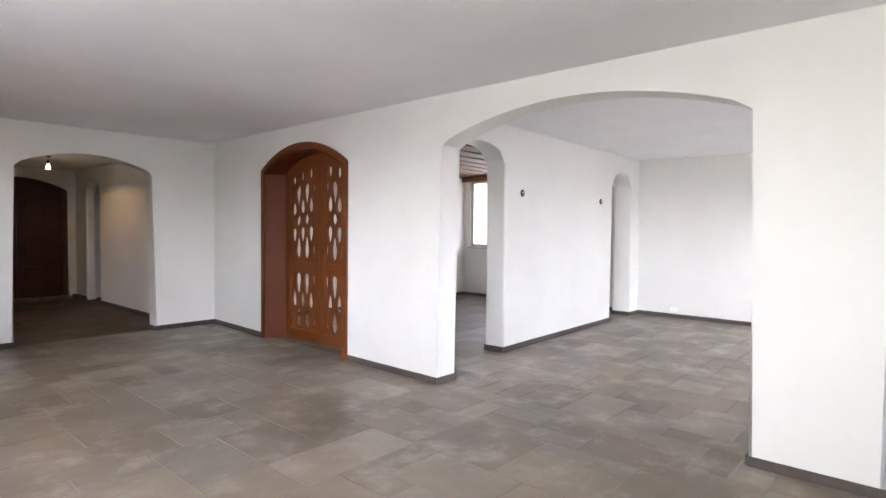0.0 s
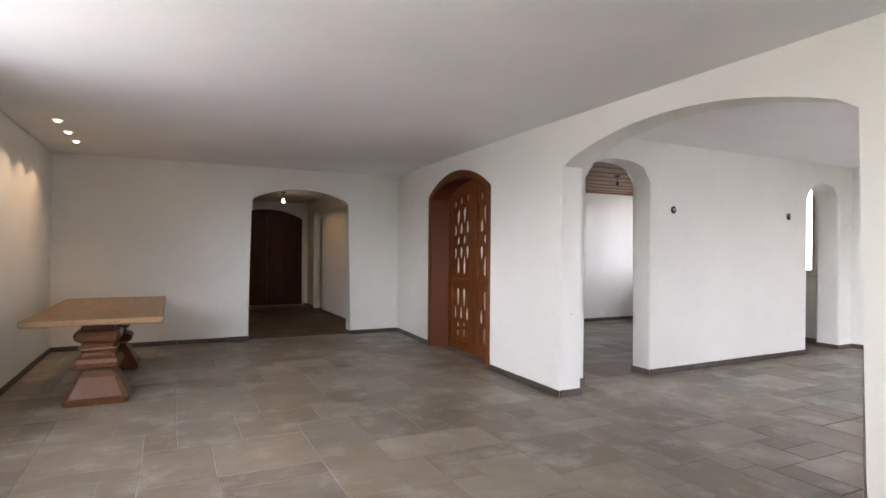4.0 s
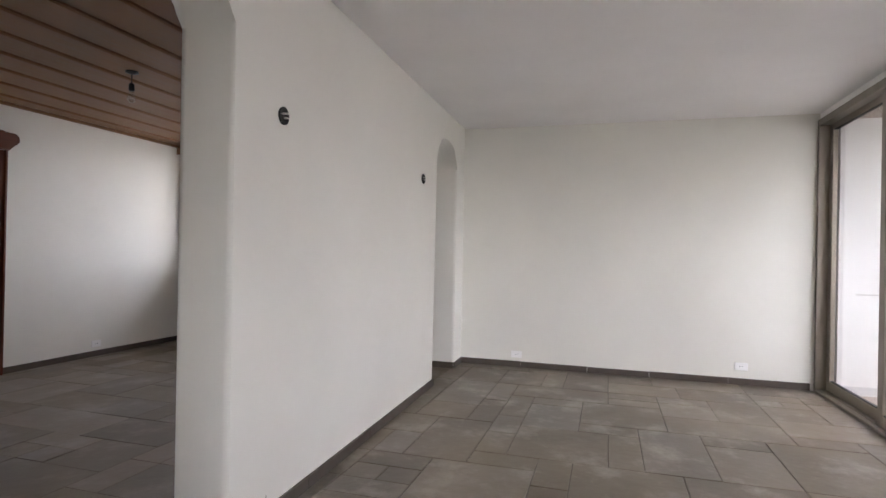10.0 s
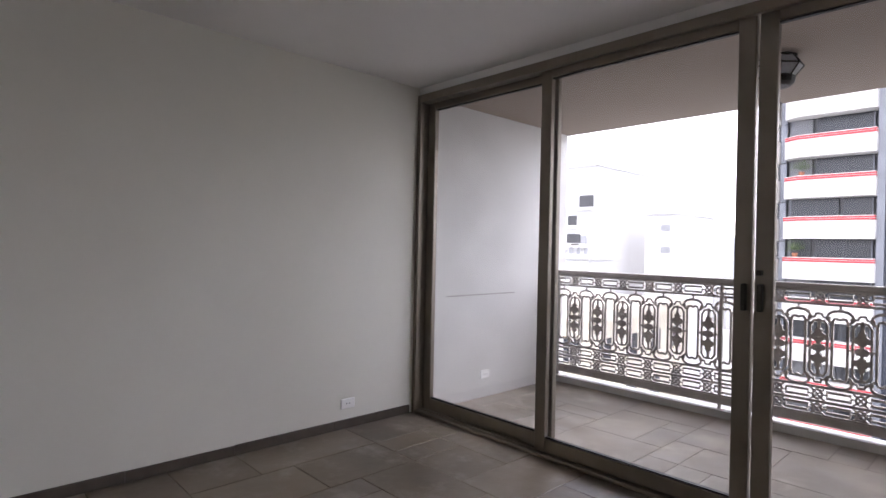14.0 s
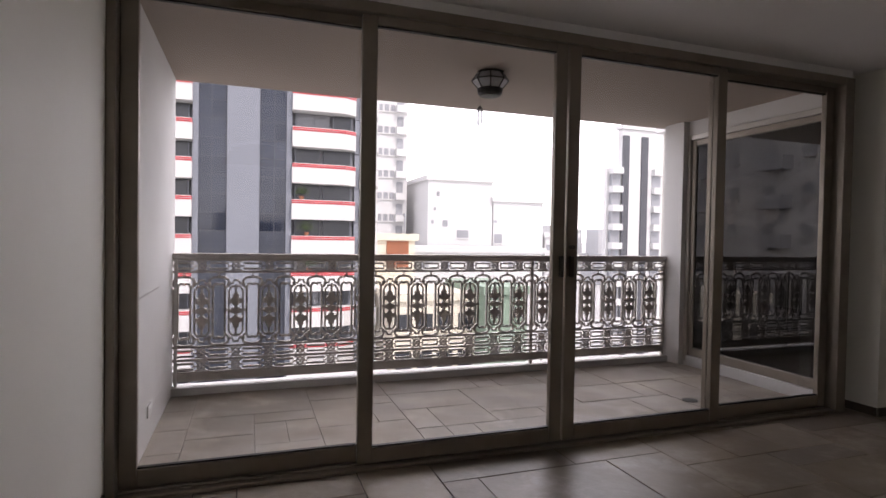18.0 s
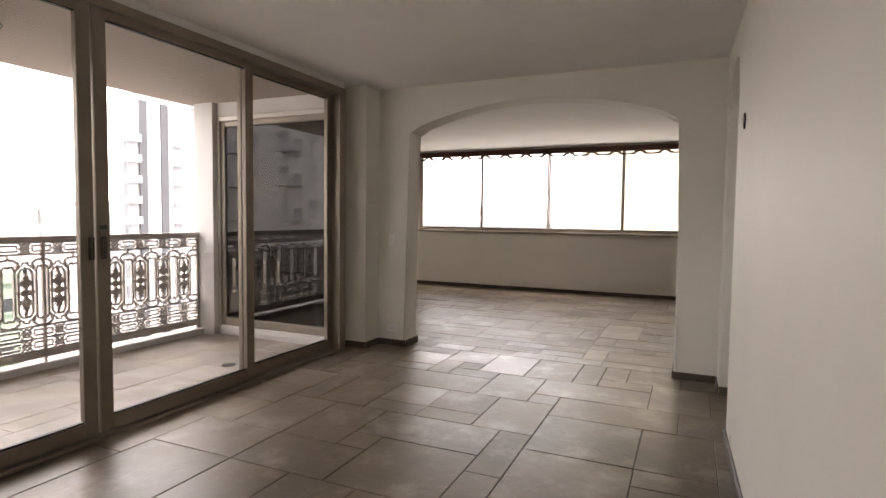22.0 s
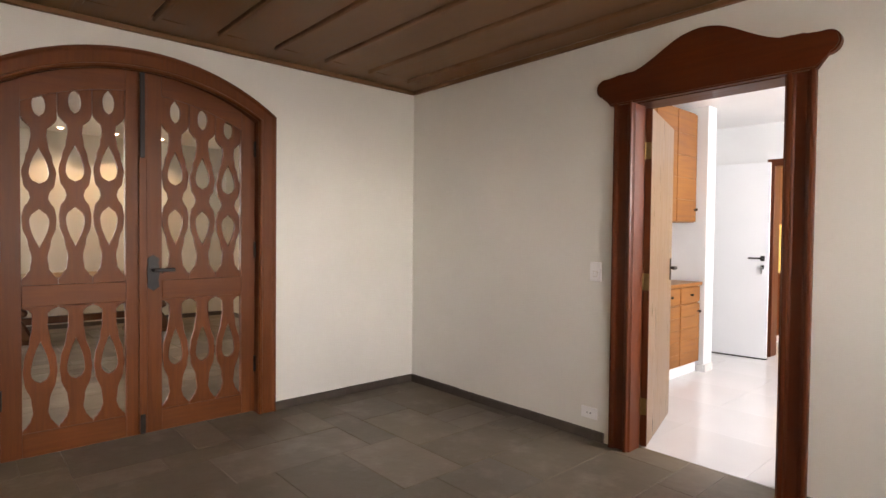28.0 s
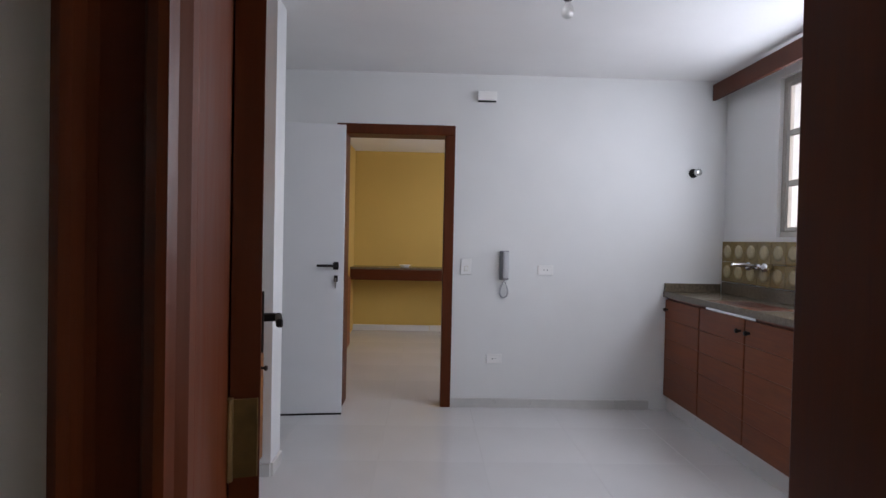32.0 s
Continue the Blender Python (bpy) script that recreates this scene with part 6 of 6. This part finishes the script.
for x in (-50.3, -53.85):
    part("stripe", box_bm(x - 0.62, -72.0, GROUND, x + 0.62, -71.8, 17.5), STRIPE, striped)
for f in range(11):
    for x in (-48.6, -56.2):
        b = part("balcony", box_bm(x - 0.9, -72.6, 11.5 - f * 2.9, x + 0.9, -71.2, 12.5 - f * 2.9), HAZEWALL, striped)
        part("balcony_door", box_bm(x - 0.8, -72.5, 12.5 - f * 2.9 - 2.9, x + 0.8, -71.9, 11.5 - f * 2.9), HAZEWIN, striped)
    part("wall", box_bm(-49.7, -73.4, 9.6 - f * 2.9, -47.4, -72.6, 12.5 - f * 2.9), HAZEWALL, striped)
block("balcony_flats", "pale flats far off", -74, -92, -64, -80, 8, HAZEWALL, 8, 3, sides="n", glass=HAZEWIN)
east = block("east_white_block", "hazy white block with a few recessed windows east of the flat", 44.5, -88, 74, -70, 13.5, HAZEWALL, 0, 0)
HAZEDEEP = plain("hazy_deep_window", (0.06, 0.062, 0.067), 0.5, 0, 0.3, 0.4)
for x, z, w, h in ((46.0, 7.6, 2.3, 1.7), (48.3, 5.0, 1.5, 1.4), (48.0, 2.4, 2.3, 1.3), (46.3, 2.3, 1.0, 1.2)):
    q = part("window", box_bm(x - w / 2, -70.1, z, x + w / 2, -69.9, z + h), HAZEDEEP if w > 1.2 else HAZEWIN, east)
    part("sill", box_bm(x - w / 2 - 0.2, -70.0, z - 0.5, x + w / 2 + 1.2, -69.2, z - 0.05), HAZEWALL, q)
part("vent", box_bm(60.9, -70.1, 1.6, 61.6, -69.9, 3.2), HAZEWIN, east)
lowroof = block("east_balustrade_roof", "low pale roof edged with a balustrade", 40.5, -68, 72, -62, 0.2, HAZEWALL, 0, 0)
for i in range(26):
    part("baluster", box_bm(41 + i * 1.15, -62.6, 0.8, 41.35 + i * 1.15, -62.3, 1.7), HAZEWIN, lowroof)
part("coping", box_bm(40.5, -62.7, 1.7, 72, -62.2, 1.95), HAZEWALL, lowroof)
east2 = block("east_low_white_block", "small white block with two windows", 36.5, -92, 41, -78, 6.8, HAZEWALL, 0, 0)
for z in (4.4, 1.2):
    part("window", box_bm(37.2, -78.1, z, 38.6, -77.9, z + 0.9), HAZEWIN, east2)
# Windows take the paled haze tone so that they wash out in the glare
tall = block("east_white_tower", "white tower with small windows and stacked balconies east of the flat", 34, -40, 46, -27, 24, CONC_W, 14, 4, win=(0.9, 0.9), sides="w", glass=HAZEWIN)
for f in range(14):
    for yb in (-31.0, -37.5):
        part("balcony", box_bm(32.9, yb - 1.1, 21.2 - f * 2.9, 34.0, yb + 1.1, 22.2 - f * 2.9), CONC_G, tall)
block("east_low_block", "low cream block east of the flat", 18, -38, 27, -26, -2.5, CONC_C, 4, 4, sides="nw")
block("yellow_neighbour", "cream yellow neighbouring tower seen from the living room", -33, -5.5, -26, 16, 22, plain("yellow_facade", (0.74, 0.69, 0.53), 0.8, 0, 0.05, 0.4), 0, 0, sides="e")
rnd = random.Random(11)
far = bmesh.new()
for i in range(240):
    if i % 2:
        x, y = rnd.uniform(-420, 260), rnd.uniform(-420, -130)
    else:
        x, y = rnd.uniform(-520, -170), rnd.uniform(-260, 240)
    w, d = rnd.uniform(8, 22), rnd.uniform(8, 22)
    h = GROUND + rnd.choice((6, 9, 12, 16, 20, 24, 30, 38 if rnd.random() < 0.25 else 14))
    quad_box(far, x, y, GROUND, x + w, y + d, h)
# Distance haze is in the flat pale facade colour
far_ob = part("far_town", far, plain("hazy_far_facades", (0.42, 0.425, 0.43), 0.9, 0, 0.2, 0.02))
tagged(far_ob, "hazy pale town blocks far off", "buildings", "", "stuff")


# ---------------------------------------------------------------- floors, last: flags laid in broken courses
TILE_MESHES = {}


def flag_mesh(w, h, material, key):
    k = (w, h, key)
    if k not in TILE_MESHES:
        bm = bmesh.new()
        g, c, d = ((0.004, 0.0014, 0.022), (0.0012, 0.002, 0.022), (0.0021, 0.003, 0.022))[key]
        a = [bm.verts.new((sx * (w / 2 - g), sy * (h / 2 - g), -d)) for sx, sy in ((-1, -1), (1, -1), (1, 1), (-1, 1))]
        b = [bm.verts.new((sx * (w / 2 - g), sy * (h / 2 - g), -c)) for sx, sy in ((-1, -1), (1, -1), (1, 1), (-1, 1))]
        t = [bm.verts.new((sx * (w / 2 - g - c), sy * (h / 2 - g - c), 0)) for sx, sy in ((-1, -1), (1, -1), (1, 1), (-1, 1))]
        bm.faces.new(t)
        for i in range(4):
            j = (i + 1) % 4
            bm.faces.new((a[i], a[j], b[j], b[i]))
            bm.faces.new((b[i], b[j], t[j], t[i]))
        me = bpy.data.meshes.new("flagstone")
        bm.to_mesh(me)
        bm.free()
        me.materials.append(material)
        TILE_MESHES[k] = me
    return TILE_MESHES[k]


def flag_floor(name, label, x0, y0, x1, y1, cell, material, grout, seed, low=-0.2, key=0, joint=0.0055):
    root = structure(part(name, box_bm(x0, y0, low, x1, y1, -joint), grout), label, "floor")
    rnd = random.Random(seed)
    nx, ny = int((x1 - x0) / cell + 0.5), int((y1 - y0) / cell + 0.5)
    cx, cy = (x1 - x0) / nx, (y1 - y0) / ny
    taken = [[False] * ny for _ in range(nx)]
    sizes = [(3, 2), (2, 3), (2, 2), (3, 3), (4, 3), (3, 1), (2, 1), (1, 2), (4, 2), (2, 4), (1, 1)]
    weight = [9, 6, 7, 3, 2, 5, 5, 4, 5, 2, 1]
    for j in range(ny):
        for i in range(nx):
            if taken[i][j]:
                continue
            order = sorted(range(len(sizes)), key=lambda k: rnd.random() ** (1.0 / weight[k]), reverse=True)
            for k in order + [len(sizes) - 1]:
                w, h = sizes[k]
                if i + w <= nx and j + h <= ny and not any(taken[i + a][j + b] for a in range(w) for b in range(h)):
                    break
            for a in range(w):
                for b in range(h):
                    taken[i + a][j + b] = True
            ob = new("flagstone", flag_mesh(round(w * cx, 4), round(h * cy, 4), material, key))
            ob.location = (x0 + (i + w / 2) * cx, y0 + (j + h / 2) * cy, rnd.uniform(-0.3, 0.07) * joint)
            ob.rotation_euler = (rnd.uniform(-0.65, 0.65) * joint, rnd.uniform(-0.65, 0.65) * joint, rnd.uniform(-0.003, 0.003))
            ob.parent = root
    return root


flag_floor("floor_living", "grey riven slate flagstones with pale joints", WEST - 0.02, SOUTH, 0.14, NORTH + 0.1, 0.205, SLATE_A, GROUT_PALE, 3, joint=0.0022)
flag_floor("floor_sitting", "grey riven slate flagstones with dark joints", 0.14, YS - 0.14, EAST + 0.02, 0.45, 0.195, SLATE_A, GROUT_DARK, 8, key=2)
flag_floor("floor_dining", "grey riven slate flagstones in the dining room", 0.14, 0.45, EAST + 0.02, YK + 0.12, 0.2, SLATE_C, GROUT_C, 5, key=1)
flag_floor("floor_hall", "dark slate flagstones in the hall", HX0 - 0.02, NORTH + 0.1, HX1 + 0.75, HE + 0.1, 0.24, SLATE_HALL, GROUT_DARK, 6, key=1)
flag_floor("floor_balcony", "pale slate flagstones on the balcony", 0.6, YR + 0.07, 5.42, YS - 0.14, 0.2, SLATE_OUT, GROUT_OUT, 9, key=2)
kfloor = structure(part("floor_kitchen", box_bm(0.0, YK + 0.12, -0.2, KX + 0.2, 12.0, -0.0012), KJOINT), "white polished porcelain floor", "floor")
tile_me = None
for i in range(9):
    for j in range(13):
        bm_ = None
        if tile_me is None:
            bm_ = box_bm(-0.2996, -0.2996, -0.012, 0.2996, 0.2996, 0.0, 0.0004, 1)
            tile_me = bpy.data.meshes.new("floor_tile")
            bm_.to_mesh(tile_me)
            bm_.free()
            tile_me.materials.append(KFLOOR)
        x, y = 0.3 + i * 0.6, YK + 0.121 + 0.3 + j * 0.6
        if x > KX + 0.1 or y > 11.8:
            continue
        ob = new("floor_tile", tile_me)
        ob.location = (x, y, 0.0)
        ob.parent = kfloor
